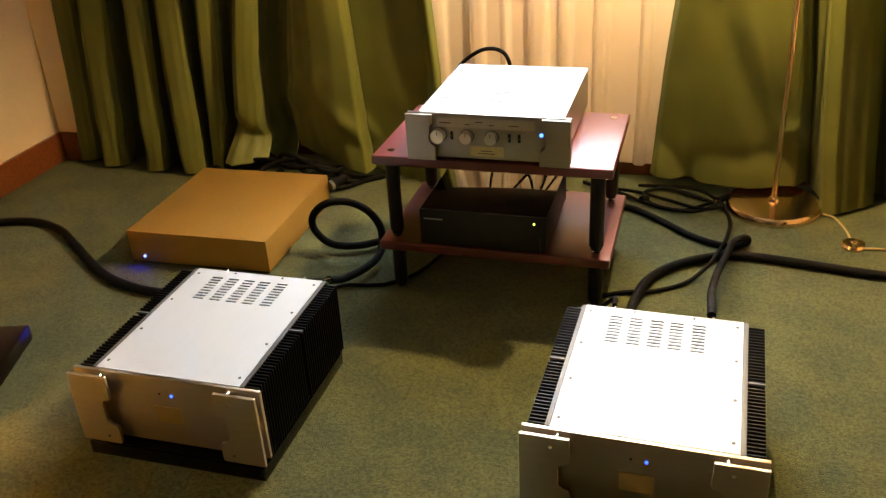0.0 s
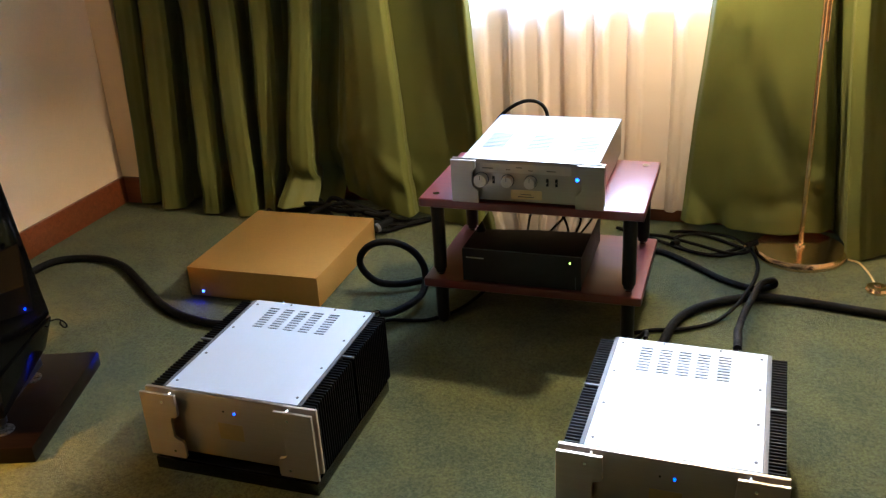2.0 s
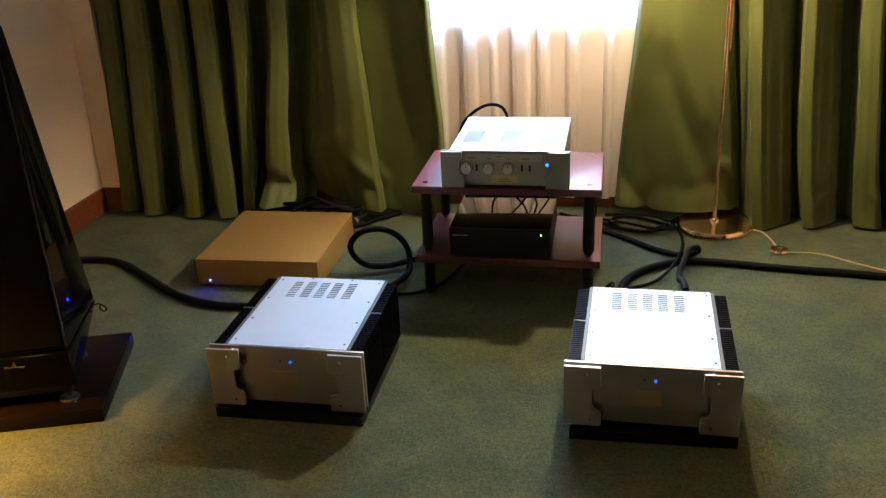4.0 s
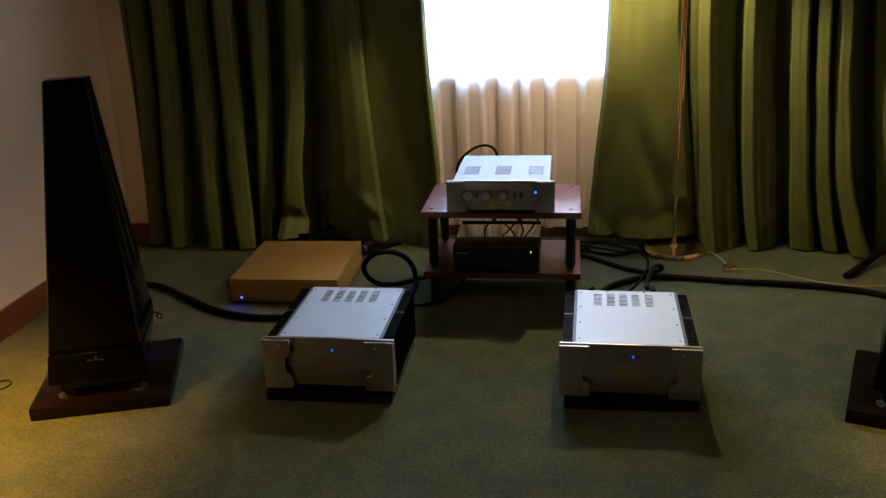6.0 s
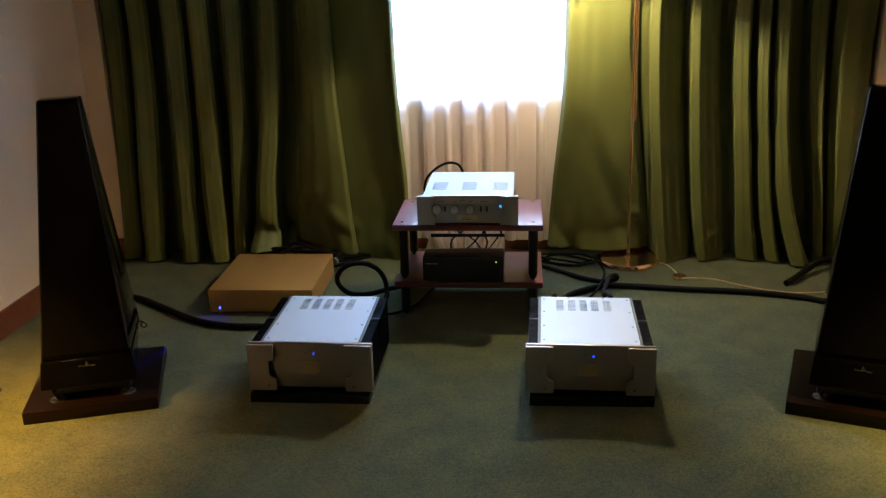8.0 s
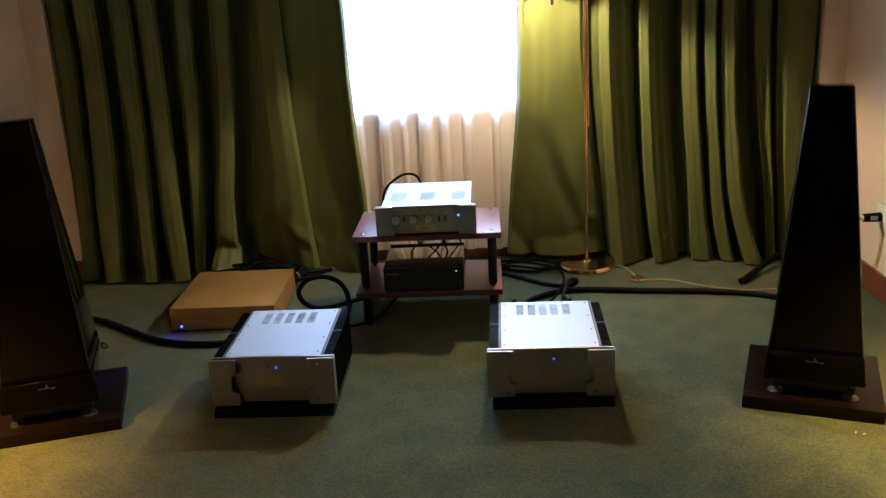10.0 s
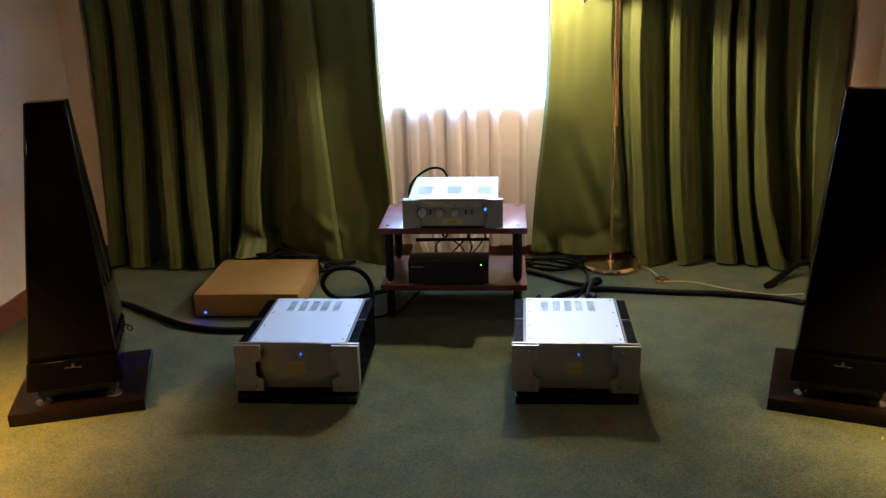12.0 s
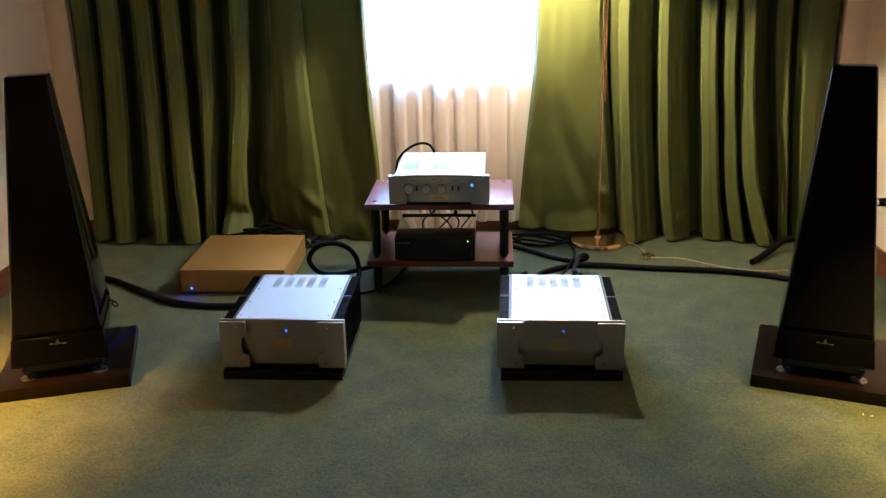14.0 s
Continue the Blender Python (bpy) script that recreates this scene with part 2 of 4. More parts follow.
# ---------------------------------------------------------------- mesh helpers
def box(bm, x0, x1, y0, y1, z0, z1, bevel=0.0, seg=2):
    vs = bmesh.ops.create_cube(bm, size=1.0)["verts"]
    for v in vs:
        v.co = Vector(((x0 + x1) / 2 + v.co.x * (x1 - x0), (y0 + y1) / 2 + v.co.y * (y1 - y0), (z0 + z1) / 2 + v.co.z * (z1 - z0)))
    if bevel:
        edges = {e for v in vs for e in v.link_edges}
        bmesh.ops.bevel(bm, geom=list(edges), offset=bevel, segments=seg, affect="EDGES", profile=0.6)
    return bm


def cyl(bm, at, axis, r0, r1, length, seg=20):
    """A capped cylinder or cone that starts at a point and runs along an axis."""
    axis = Vector(axis).normalized()
    m = Matrix.Translation(Vector(at) + axis * length / 2) @ axis.to_track_quat("Z", "Y").to_matrix().to_4x4()
    bmesh.ops.create_cone(bm, cap_ends=True, segments=seg, radius1=r0, radius2=r1, depth=length, matrix=m)
    return bm


def lathe(bm, at, profile, seg=36):
    """A turned shape round the upright axis; profile: rows of radius and height."""
    rings = []
    for r, z in profile:
        rings.append([bm.verts.new((at[0] + r * math.cos(a), at[1] + r * math.sin(a), at[2] + z)) for a in [2 * math.pi * k / seg for k in range(seg)]])
    for a, b in zip(rings, rings[1:]):
        for k in range(seg):
            bm.faces.new((a[k], a[(k + 1) % seg], b[(k + 1) % seg], b[k]))
    bm.faces.new(rings[0][::-1]), bm.faces.new(rings[-1])
    return bm


def prism(bm, outline, y0, y1, bevel=0.0):
    """An outline of (x, z) given a thickness along y."""
    a = [bm.verts.new((x, y0, z)) for x, z in outline]
    b = [bm.verts.new((x, y1, z)) for x, z in outline]
    faces = [bm.faces.new(a), bm.faces.new(b[::-1])]
    n = len(a)
    for k in range(n):
        faces.append(bm.faces.new((a[k], b[k], b[(k + 1) % n], a[(k + 1) % n])))
    bmesh.ops.recalc_face_normals(bm, faces=faces)
    if bevel:
        bmesh.ops.bevel(bm, geom=[e for e in bm.edges], offset=bevel, segments=1, affect="EDGES")
    return bm


def smooth_path(points, steps=8):
    """Points on a soft curve through the given ones."""
    p = [Vector(q) for q in points]
    p = [2 * p[0] - p[1]] + p + [2 * p[-1] - p[-2]]
    out = []
    for a, b, c, d in zip(p, p[1:], p[2:], p[3:]):
        for k in range(steps):
            t = k / steps
            out.append(0.5 * (2 * b + (c - a) * t + (2 * a - 5 * b + 4 * c - d) * t * t + (3 * b - a - 3 * c + d) * t ** 3))
    return out + [p[-2]]


def tube(bm, points, r, seg=10, steps=8):
    """A round cable through the given points."""
    path = smooth_path(points, steps) if steps > 1 else [Vector(q) for q in points]
    side, rings = None, []
    for k, q in enumerate(path):
        ahead = (path[min(k + 1, len(path) - 1)] - path[max(k - 1, 0)]).normalized()
        if side is None:
            side = ahead.cross(Vector((0, 0, 1)))
            side = side if side.length > 0.1 else ahead.cross(Vector((1, 0, 0)))
        side = (side - ahead * side.dot(ahead)).normalized()
        up = side.cross(ahead)
        rings.append([bm.verts.new(q + r * (math.cos(a) * side + math.sin(a) * up)) for a in [2 * math.pi * j / seg for j in range(seg)]])
    for a, b in zip(rings, rings[1:]):
        for j in range(seg):
            bm.faces.new((a[j], a[(j + 1) % seg], b[(j + 1) % seg], b[j]))
    bm.faces.new(rings[0][::-1]), bm.faces.new(rings[-1])
    return bm


def mesh_of(name, bm, mat, smooth=None):
    bmesh.ops.recalc_face_normals(bm, faces=bm.faces)
    me = bpy.data.meshes.new(name)
    bm.to_mesh(me)
    bm.free()
    me.materials.append(mat)
    if smooth:
        for p in me.polygons:
            p.use_smooth = True
        me.set_sharp_from_angle(angle=radians(smooth))
    return me


def part(name, bm, mat, parent, label="", smooth=35):
    ob = new(name, mesh_of(name, bm, mat, smooth))
    ob.parent = parent
    return tagged(ob, label)


def piece(name, me, parent, m):
    """A repeated piece that shares its mesh."""
    ob = new(name, me)
    ob.parent, ob.matrix_basis = parent, m
    return ob


def thing(name, m, label, category, group=""):
    ob = new(name)
    ob.empty_display_size = 0.05
    ob.matrix_world = m
    return tagged(ob, label, category, group)


def solid(name, bm, mat, label, category, kind="", smooth=35, group=""):
    """A thing or a piece of the setting that is one mesh."""
    return tagged(new(name, mesh_of(name, bm, mat, smooth)), label, category, group, kind)


def B():
    return bmesh.new()


# ---------------------------------------------------------------- the room
XW, XE, YN, YS, ZC = -1.65, 2.31, 0.97, -7.0, 2.55
SILL, WX0, WX1, WTOP = 0.828, -0.32, 0.98, 2.30
solid("floor", box(B(), XW - 0.2, XE + 0.2, YS - 0.2, YN + 0.2, -0.10, 0.0), CARPET_M, "worn olive green wall-to-wall carpet with short pile", "carpet", "structure")
# unseen ceiling, kept darker than the walls to limit light bounced down
solid("ceiling", box(B(), XW - 0.2, XE + 0.2, YS - 0.2, YN + 0.2, ZC, ZC + 0.12), CEIL_M, "unseen ceiling, toned down to hold back bounced light", "ceiling", "structure")
solid("wall_west", box(B(), XW - 0.15, XW, YS, YN + 0.2, 0, ZC), WALL_M, "plain cream painted wall lit warmly by lamps", "wall", "structure")
solid("wall_east", box(B(), XE, XE + 0.15, YS, YN + 0.2, 0, ZC), WALL_M, "plain cream painted wall with a power socket", "wall", "structure")
# unseen; far back and brown so fronts reflect little
solid("wall_south", box(B(), XW, XE, YS - 0.15, YS, 0, ZC), BACK_M, "unseen back wall, brown to keep bounced light low", "wall", "structure")
bm = B()
box(bm, XW, WX0, YN, YN + 0.18, 0, ZC), box(bm, WX1, XE, YN, YN + 0.18, 0, ZC)
box(bm, WX0, WX1, YN, YN + 0.18, 0, SILL - 0.03), box(bm, WX0, WX1, YN, YN + 0.18, WTOP, ZC)
solid("wall_north", bm, WALL_M, "plain cream painted wall with a window behind curtains", "wall", "structure")
solid("pilaster_west", box(B(), XW, -1.535, 0.765, YN, 0, ZC, 0.003), WALL_M, "narrow cream painted corner pier beside the curtain", "wall pier", "structure")
solid("pilaster_east", box(B(), 2.19, XE, 0.78, YN, 0, ZC, 0.003), WALL_M, "narrow cream painted corner pier beside the curtain", "wall pier", "structure")


def skirting(name, x0, x1, y0, y1):
    bm = box(B(), x0, x1, y0, y1, 0.0, 0.115, 0.004)
    return solid(name, bm, SKIRT_M, "reddish brown stained wooden skirting board", "baseboard", "structure")


skirting("baseboard_west", XW, XW + 0.015, YS, 0.765)
skirting("baseboard_east", XE - 0.015, XE, YS, 0.78)
skirting("baseboard_north", -1.53, 2.185, YN - 0.015, YN)
skirting("baseboard_pier", XW + 0.016, -1.533, 0.750, 0.765)

window = tagged(thing("window_1", pose(0, 0, 0), "white painted window behind a sheer curtain", "window"), kind="structure")
part("window_sill", box(B(), WX0, WX1, YN - 0.058, YN + 0.17, SILL - 0.028, SILL, 0.006), FRAME_M, window, "white painted sill")
bm = B()
for x0, x1, z0, z1 in ((WX0, WX0 + 0.05, SILL, WTOP), (WX1 - 0.05, WX1, SILL, WTOP), (WX0 + 0.05, WX1 - 0.05, SILL, SILL + 0.05), (WX0 + 0.05, WX1 - 0.05, WTOP - 0.05, WTOP)):
    box(bm, x0, x1, YN + 0.09, YN + 0.14, z0, z1, 0.004)
part("window_frame", bm, FRAME_M, window)
pane = part("pane", box(B(), WX0 + 0.05, WX1 - 0.05, YN + 0.112, YN + 0.118, SILL + 0.05, WTOP - 0.05), GLASS_M, window)
pane.visible_shadow = False


# ---------------------------------------------------------------- curtains
Z_TOP, Z_MID = 1.22, 0.41


def curtain(name, folds, z_top, mat, label, steps=9, rows=84, thick=0.004, relief=0.008, seed=0.0, extra=None):
    """Hanging cloth. folds: rows of x above, at knee height and at the hem, y above and at the hem, hem height."""
    line = []
    for a, b in zip(folds, folds[1:]):
        for k in range(steps):
            t = k / steps
            s = 0.35 * t + 0.65 * (1 - math.cos(math.pi * t)) / 2
            line.append([a[i] + (b[i] - a[i]) * (t if i < 3 else s) for i in range(6)])
    line.append(list(folds[-1]))
    bm = B()
    grid = []
    for j in range(rows + 1):
        f = (j / rows) ** 1.5
        ring = []
        for xt, xm, xh, yt, yh, hem in line:
            z = hem + (z_top - hem) * f
            if z < Z_MID:
                g = (Z_MID - z) / Z_MID
                x = xm + (xm - xt) * 0.35 * g * (1 - g) + (xh - xm) * g * (0.35 + 0.65 * g)
            else:
                g = (z - Z_MID) / (Z_TOP - Z_MID)
                x = xm + (xt - xm) * (1 - (1 - min(g, 1.0)) ** 1.5) + (xt - xm) * 0.25 * max(0.0, g - 1)
            y = yh + (yt - yh) * min(1.0, z / 0.75)
            n = noise.noise(Vector((x * 5, z * 2.2 + seed, seed)))
            n2 = noise.noise(Vector((x * 14, z * 7 + seed, seed + 9)))
            low = max(0.0, 1 - z / 0.35)
            y += relief * n + (0.35 * relief + min(1.0, relief / 0.008) * 0.012 * low) * n2
            x += min(1.0, relief / 0.008) * (0.006 * low * n2 + 0.004 * noise.noise(Vector((x * 3, z * 3.1, seed))))
            if extra:
                x, y, z = extra(x, y, z)
            ring.append(bm.verts.new((x, y, z)))
        grid.append(ring)
    for a, b in zip(grid, grid[1:]):
        for k in range(len(a) - 1):
            bm.faces.new((a[k], a[k + 1], b[k + 1], b[k]))
    ob = solid(name, bm, mat, label, "curtain", smooth=80)
    mod = ob.modifiers.new("cloth", "SOLIDIFY")
    mod.thickness = thick
    return ob


def bump(v, c, w):
    return math.exp(-((v - c) / w) ** 2)


def pleats(start, rows, end, lit, back=0.925):
    """Fold rows from pleats given as left and right edge above, at knee height and at the hem, front depth above and at the hem, hem height and how far the shoulder away from the lamp falls back. lit: the side, -1 or 1, on which each pleat curls over the gap beside it."""
    out = list(start)
    for k, (at, bt, am, bm_, ah, bh, yt, yh, hem, fall) in enumerate(rows):
        nt, nm, nh = (rows[k + 1][0], rows[k + 1][2], rows[k + 1][4]) if k + 1 < len(rows) else end[0][:3]

        def p(u, dy, lift=0.0):
            return (at + u * (bt - at), am + u * (bm_ - am), ah + u * (bh - ah), yt + dy, yh + 0.8 * dy, hem + lift)

        def gap(u):
            return (bt + u * (nt - bt), bm_ + u * (nm - bm_), bh + u * (nh - bh), back, back - 0.03, min(hem, 0.03))
        if lit > 0:
            out += [p(0.0, 0.060 + fall, 0.006), p(0.10, 0.018 + 0.5 * fall), p(0.32, 0.0), p(0.62, 0.006), p(0.90, 0.020), p(1.0, 0.040), p(0.93, 0.075), p(0.80, 0.150), gap(0.10), gap(0.85)]
        elif fall < 0.05:
            out += [p(0.10, 0.120, 0.006), p(0.05, 0.065), p(0.0, 0.040), p(0.04, 0.028), p(0.38, 0.012), p(0.70, 0.0), p(0.86, 0.008 + 0.2 * fall), p(1.0, 0.040 + fall), gap(0.20), gap(0.95)]
        else:
            out += [p(0.10, 0.120, 0.006), p(0.05, 0.060), p(0.0, 0.030), p(0.05, 0.010), p(0.26, 0.0), p(0.42, 0.010 + 0.2 * fall), p(0.75, 0.022 + 0.7 * fall), p(1.0, 0.045 + fall), gap(0.20), gap(0.95)]
    return out + list(end)


LEFT = pleats([(-1.533, -1.552, -1.565, 0.800, 0.77, 0.02)],
              [(-1.522, -1.430, -1.542, -1.459, -1.555, -1.473, 0.760, 0.720, 0.015, 0.0), (-1.385, -1.285, -1.425, -1.310, -1.426, -1.327, 0.735, 0.690, 0.012, 0.0),
               (-1.221, -1.118, -1.220, -1.130, -1.224, -1.135, 0.742, 0.668, 0.010, 0.01), (-1.080, -0.989, -1.091, -0.985, -1.054, -0.974, 0.735, 0.675, 0.012, 0.0),
               (-0.910, -0.827, -0.940, -0.866, -0.955, -0.892, 0.745, 0.720, 0.02, 0.0), (-0.731, -0.641, -0.805, -0.712, -0.850, -0.680, 0.735, 0.690, 0.085, 0.0)],
              [(-0.585, -0.650, -0.640, 0.90, 0.86, 0.10), (-0.555, -0.610, -0.585, 0.830, 0.80, 0.10), (-0.520, -0.550, -0.480, 0.760, 0.750, 0.09), (-0.480, -0.480, -0.410, 0.730, 0.712, 0.075), (-0.430, -0.410, -0.350, 0.728, 0.698, 0.06), (-0.392, -0.350, -0.302, 0.742, 0.702, 0.05), (-0.383, -0.338, -0.292, 0.765, 0.725, 0.05),
               (-0.395, -0.350, -0.300, 0.820, 0.79, 0.04), (-0.330, -0.300, -0.262, 0.818, 0.79, 0.03), (-0.220, -0.190, -0.165, 0.802, 0.78, 0.010), (-0.125, -0.090, -0.090, 0.775, 0.76, 0.006), (-0.090, -0.048, -0.050, 0.745, 0.74, 0.006), (-0.078, -0.036, -0.040, 0.770, 0.765, 0.006)], 1)
RIGHT = pleats([(0.752, 0.700, 0.668, 0.800, 0.860, 0.055), (0.768, 0.718, 0.690, 0.772, 0.845, 0.052), (0.835, 0.800, 0.790, 0.782, 0.845, 0.046), (0.890, 0.862, 0.860, 0.795, 0.825, 0.045), (0.980, 0.985, 0.985, 0.815, 0.800, 0.045), (1.050, 1.120, 1.145, 0.825, 0.83, 0.05), (1.076, 1.150, 1.182, 0.86, 0.87, 0.05), (1.092, 1.160, 1.195, 0.92, 0.90, 0.03)],
               [(1.133, 1.302, 1.177, 1.352, 1.216, 1.385, 0.740, 0.705, 0.010, 0.085), (1.324, 1.478, 1.366, 1.531, 1.425, 1.565, 0.745, 0.740, 0.012, 0.08), (1.528, 1.612, 1.582, 1.672, 1.614, 1.735, 0.750, 0.745, 0.012, 0.035),
                (1.629, 1.692, 1.686, 1.754, 1.757, 1.829, 0.740, 0.720, 0.012, 0.03), (1.707, 1.780, 1.763, 1.838, 1.868, 1.956, 0.735, 0.665, 0.010, 0.02), (1.872, 1.958, 1.952, 2.005, 1.984, 2.040, 0.770, 0.745, 0.012, 0.03)],
               [(1.985, 2.030, 2.065, 0.82, 0.80, 0.02), (2.030, 2.060, 2.085, 0.780, 0.77, 0.02), (2.100, 2.110, 2.110, 0.780, 0.77, 0.02), (2.165, 2.165, 2.160, 0.80, 0.79, 0.02), (2.183, 2.183, 2.180, 0.85, 0.84, 0.02)], -1)


def left_kick(x, y, z):
    """The hem of one pleat is pushed into the room by the cables and lies in a crease."""
    w = max(0.0, 1 - ((x + 0.750) / 0.150) ** 4)
    crease = 0.165 - 0.50 * (x + 0.80) + 0.02 * noise.noise(Vector((x * 22, 0.4, 1.7)))
    y -= 1.15 * w * max(0.0, crease - z)
    y += 0.026 * w * bump(z, crease + 0.035, 0.025)
    d = z - (0.27 + 0.60 * (x + 0.66))
    y -= 0.035 * bump(d, 0, 0.04) * bump(x, -0.60, 0.11)
    e = z - (0.22 - 0.75 * (x + 0.36))
    return x, y - 0.022 * bump(e, 0, 0.035) * bump(x, -0.37, 0.07), z


def right_kick(x, y, z):
    """Drag folds and the bent hem of the panel behind the lamp, and creases at the foot of the pleats."""
    panel = max(0.0, 1 - ((x - 0.90) / 0.26) ** 4)
    d = z - (0.55 - 2.3 * (x - 0.97))
    y -= 0.034 * bump(d, 0, 0.12) * bump(x, 0.99, 0.085)
    y += 0.026 * bump(d, -0.20, 0.10) * bump(x, 0.96, 0.10)
    y += 0.012 * panel * noise.noise(Vector((x * 9 + z * 2.2, z * 3.1 - x * 2, 3.3)))
    west = 1 / (1 + math.exp((x - 0.89) / 0.03))
    crease = 0.115 + 0.9 * max(0.0, 0.77 - x) - 0.09 * bump(x, 0.785 + 0.25 * (0.12 - z), 0.022) + 0.03 * noise.noise(Vector((x * 11, 2.0, 5.0)))
    y -= 0.17 * panel * max(0.0, crease - z)
    r = min(1.0, max(0.0, (0.85 - z) / (0.83 - crease)))
    y += 0.020 * west * r ** 1.4 * max(0.0, min(1.0, 1 - (crease - z) / 0.09)) + 0.012 * panel * (1 - west) * bump(z, crease + 0.03, 0.03)
    f = z - (0.245 - 0.7 * (x - 1.10))
    y -= 0.045 * bump(f, 0, 0.022) * bump(x, 1.12, 0.045)
    g = z - (0.16 + 0.55 * (x - 1.52))
    y -= 0.022 * bump(g, 0, 0.02) * bump(x, 1.50, 0.05)
    g = z - (0.13 - 0.6 * (x - 1.70))
    y -= 0.018 * bump(g, 0, 0.02) * bump(x, 1.71, 0.05)
    g = z - (0.20 + 0.45 * (x - 1.93))
    y -= 0.020 * bump(g, 0, 0.02) * bump(x, 1.92, 0.05)
    return x, y, z


curtain("curtain", LEFT, 2.5, CURTAIN_M, "heavy olive green satin curtain drawn aside, hem bunched over cables", seed=2.0, extra=left_kick)
curtain("curtain", RIGHT, 2.5, CURTAIN_M, "heavy olive green satin curtain in deep folds behind a brass lamp", seed=7.0, extra=right_kick)


def sheer_crease(x, y, z):
    w = bump(x, 0.56, 0.10) * (0.6 + 0.4 * math.sin(x * 70))
    d = z - 0.525 - 0.006 * math.sin(x * 31)
    return x, y - 0.006 * w * bump(d, 0.012, 0.013) + 0.004 * w * bump(d, -0.016, 0.014), z


# box pleats: the cloth lies in three layers near the sill over each span, in one bowed forward between them
SHEER = [(-0.30, -0.30, -0.30, 0.880, 0.880, 0.078)]
for a, b, f in ((-0.22, -0.16, 0.030), (-0.037, 0.041, 0.032), (0.102, 0.150, 0.013), (0.183, 0.243, 0.032), (0.317, 0.346, 0.028), (0.396, 0.462, 0.030), (0.517, 0.614, 0.029), (0.659, 0.738, 0.029)):
    f = -f
    for x, d in ((a - 0.014, 0.0), (a, f * 0.75), (a + 0.3 * (b - a), f * 0.70), (b - 0.006, f * 0.72), (b, f * 0.80), (a + 0.012, f * 0.90), (a + 0.010, f * 0.96), (b - 0.008, f), (b + 0.012, 0.0)):
        SHEER.append((x, x + 0.003, x + 0.006 * math.sin(x * 9), 0.872 - d, 0.872 - d * 1.1, 0.076 + 0.006 * math.sin(x * 8)))
curtain("sheer_curtain", SHEER, 2.45, SHEER_M, "translucent cream sheer curtain glowing in front of the window", steps=3, rows=84, thick=0.0008, relief=0.0012, seed=4.0, extra=sheer_crease)


# ---------------------------------------------------------------- power amplifiers
def vented_plate(x0, x1, y0, y1, z0, z1, groups, slots):
    """A plate with real slots: groups are spans along x, slots spans along y."""
    xs = sorted({x0, x1, *[v for g in groups for v in g]})
    ys = sorted({y0, y1, *[v for s in slots for v in s]})
    bm = B()
    cells = {}
    for i in range(len(xs) - 1):
        for j in range(len(ys) - 1):
            cells[i, j] = not ((xs[i], xs[i + 1]) in groups and (ys[j], ys[j + 1]) in slots)
    vert = {}

    def v(i, j, z):
        if (i, j, z) not in vert:
            vert[i, j, z] = bm.verts.new((xs[i], ys[j], z))
        return vert[i, j, z]
    for (i, j), full in cells.items():
        if not full:
            continue
        bm.faces.new((v(i, j, z1), v(i + 1, j, z1), v(i + 1, j + 1, z1), v(i, j + 1, z1)))
        bm.faces.new((v(i, j, z0), v(i, j + 1, z0), v(i + 1, j + 1, z0), v(i + 1, j, z0)))
        for (di, dj), (a, b) in {(-1, 0): ((0, 1), (0, 0)), (1, 0): ((1, 0), (1, 1)), (0, -1): ((0, 0), (1, 0)), (0, 1): ((1, 1), (0, 1))}.items():
            if not cells.get((i + di, j + dj), False):
                p, q = (i + a[0], j + a[1]), (i + b[0], j + b[1])
                bm.faces.new((v(*p, z0), v(*q, z0), v(*q, z1), v(*p, z1)))
    return bm


def spans(starts, width):
    return [(round(s, 5), round(s + width, 5)) for s in starts]


def mirrored(outline):
    return [(-x, z) for x, z in outline][::-1]


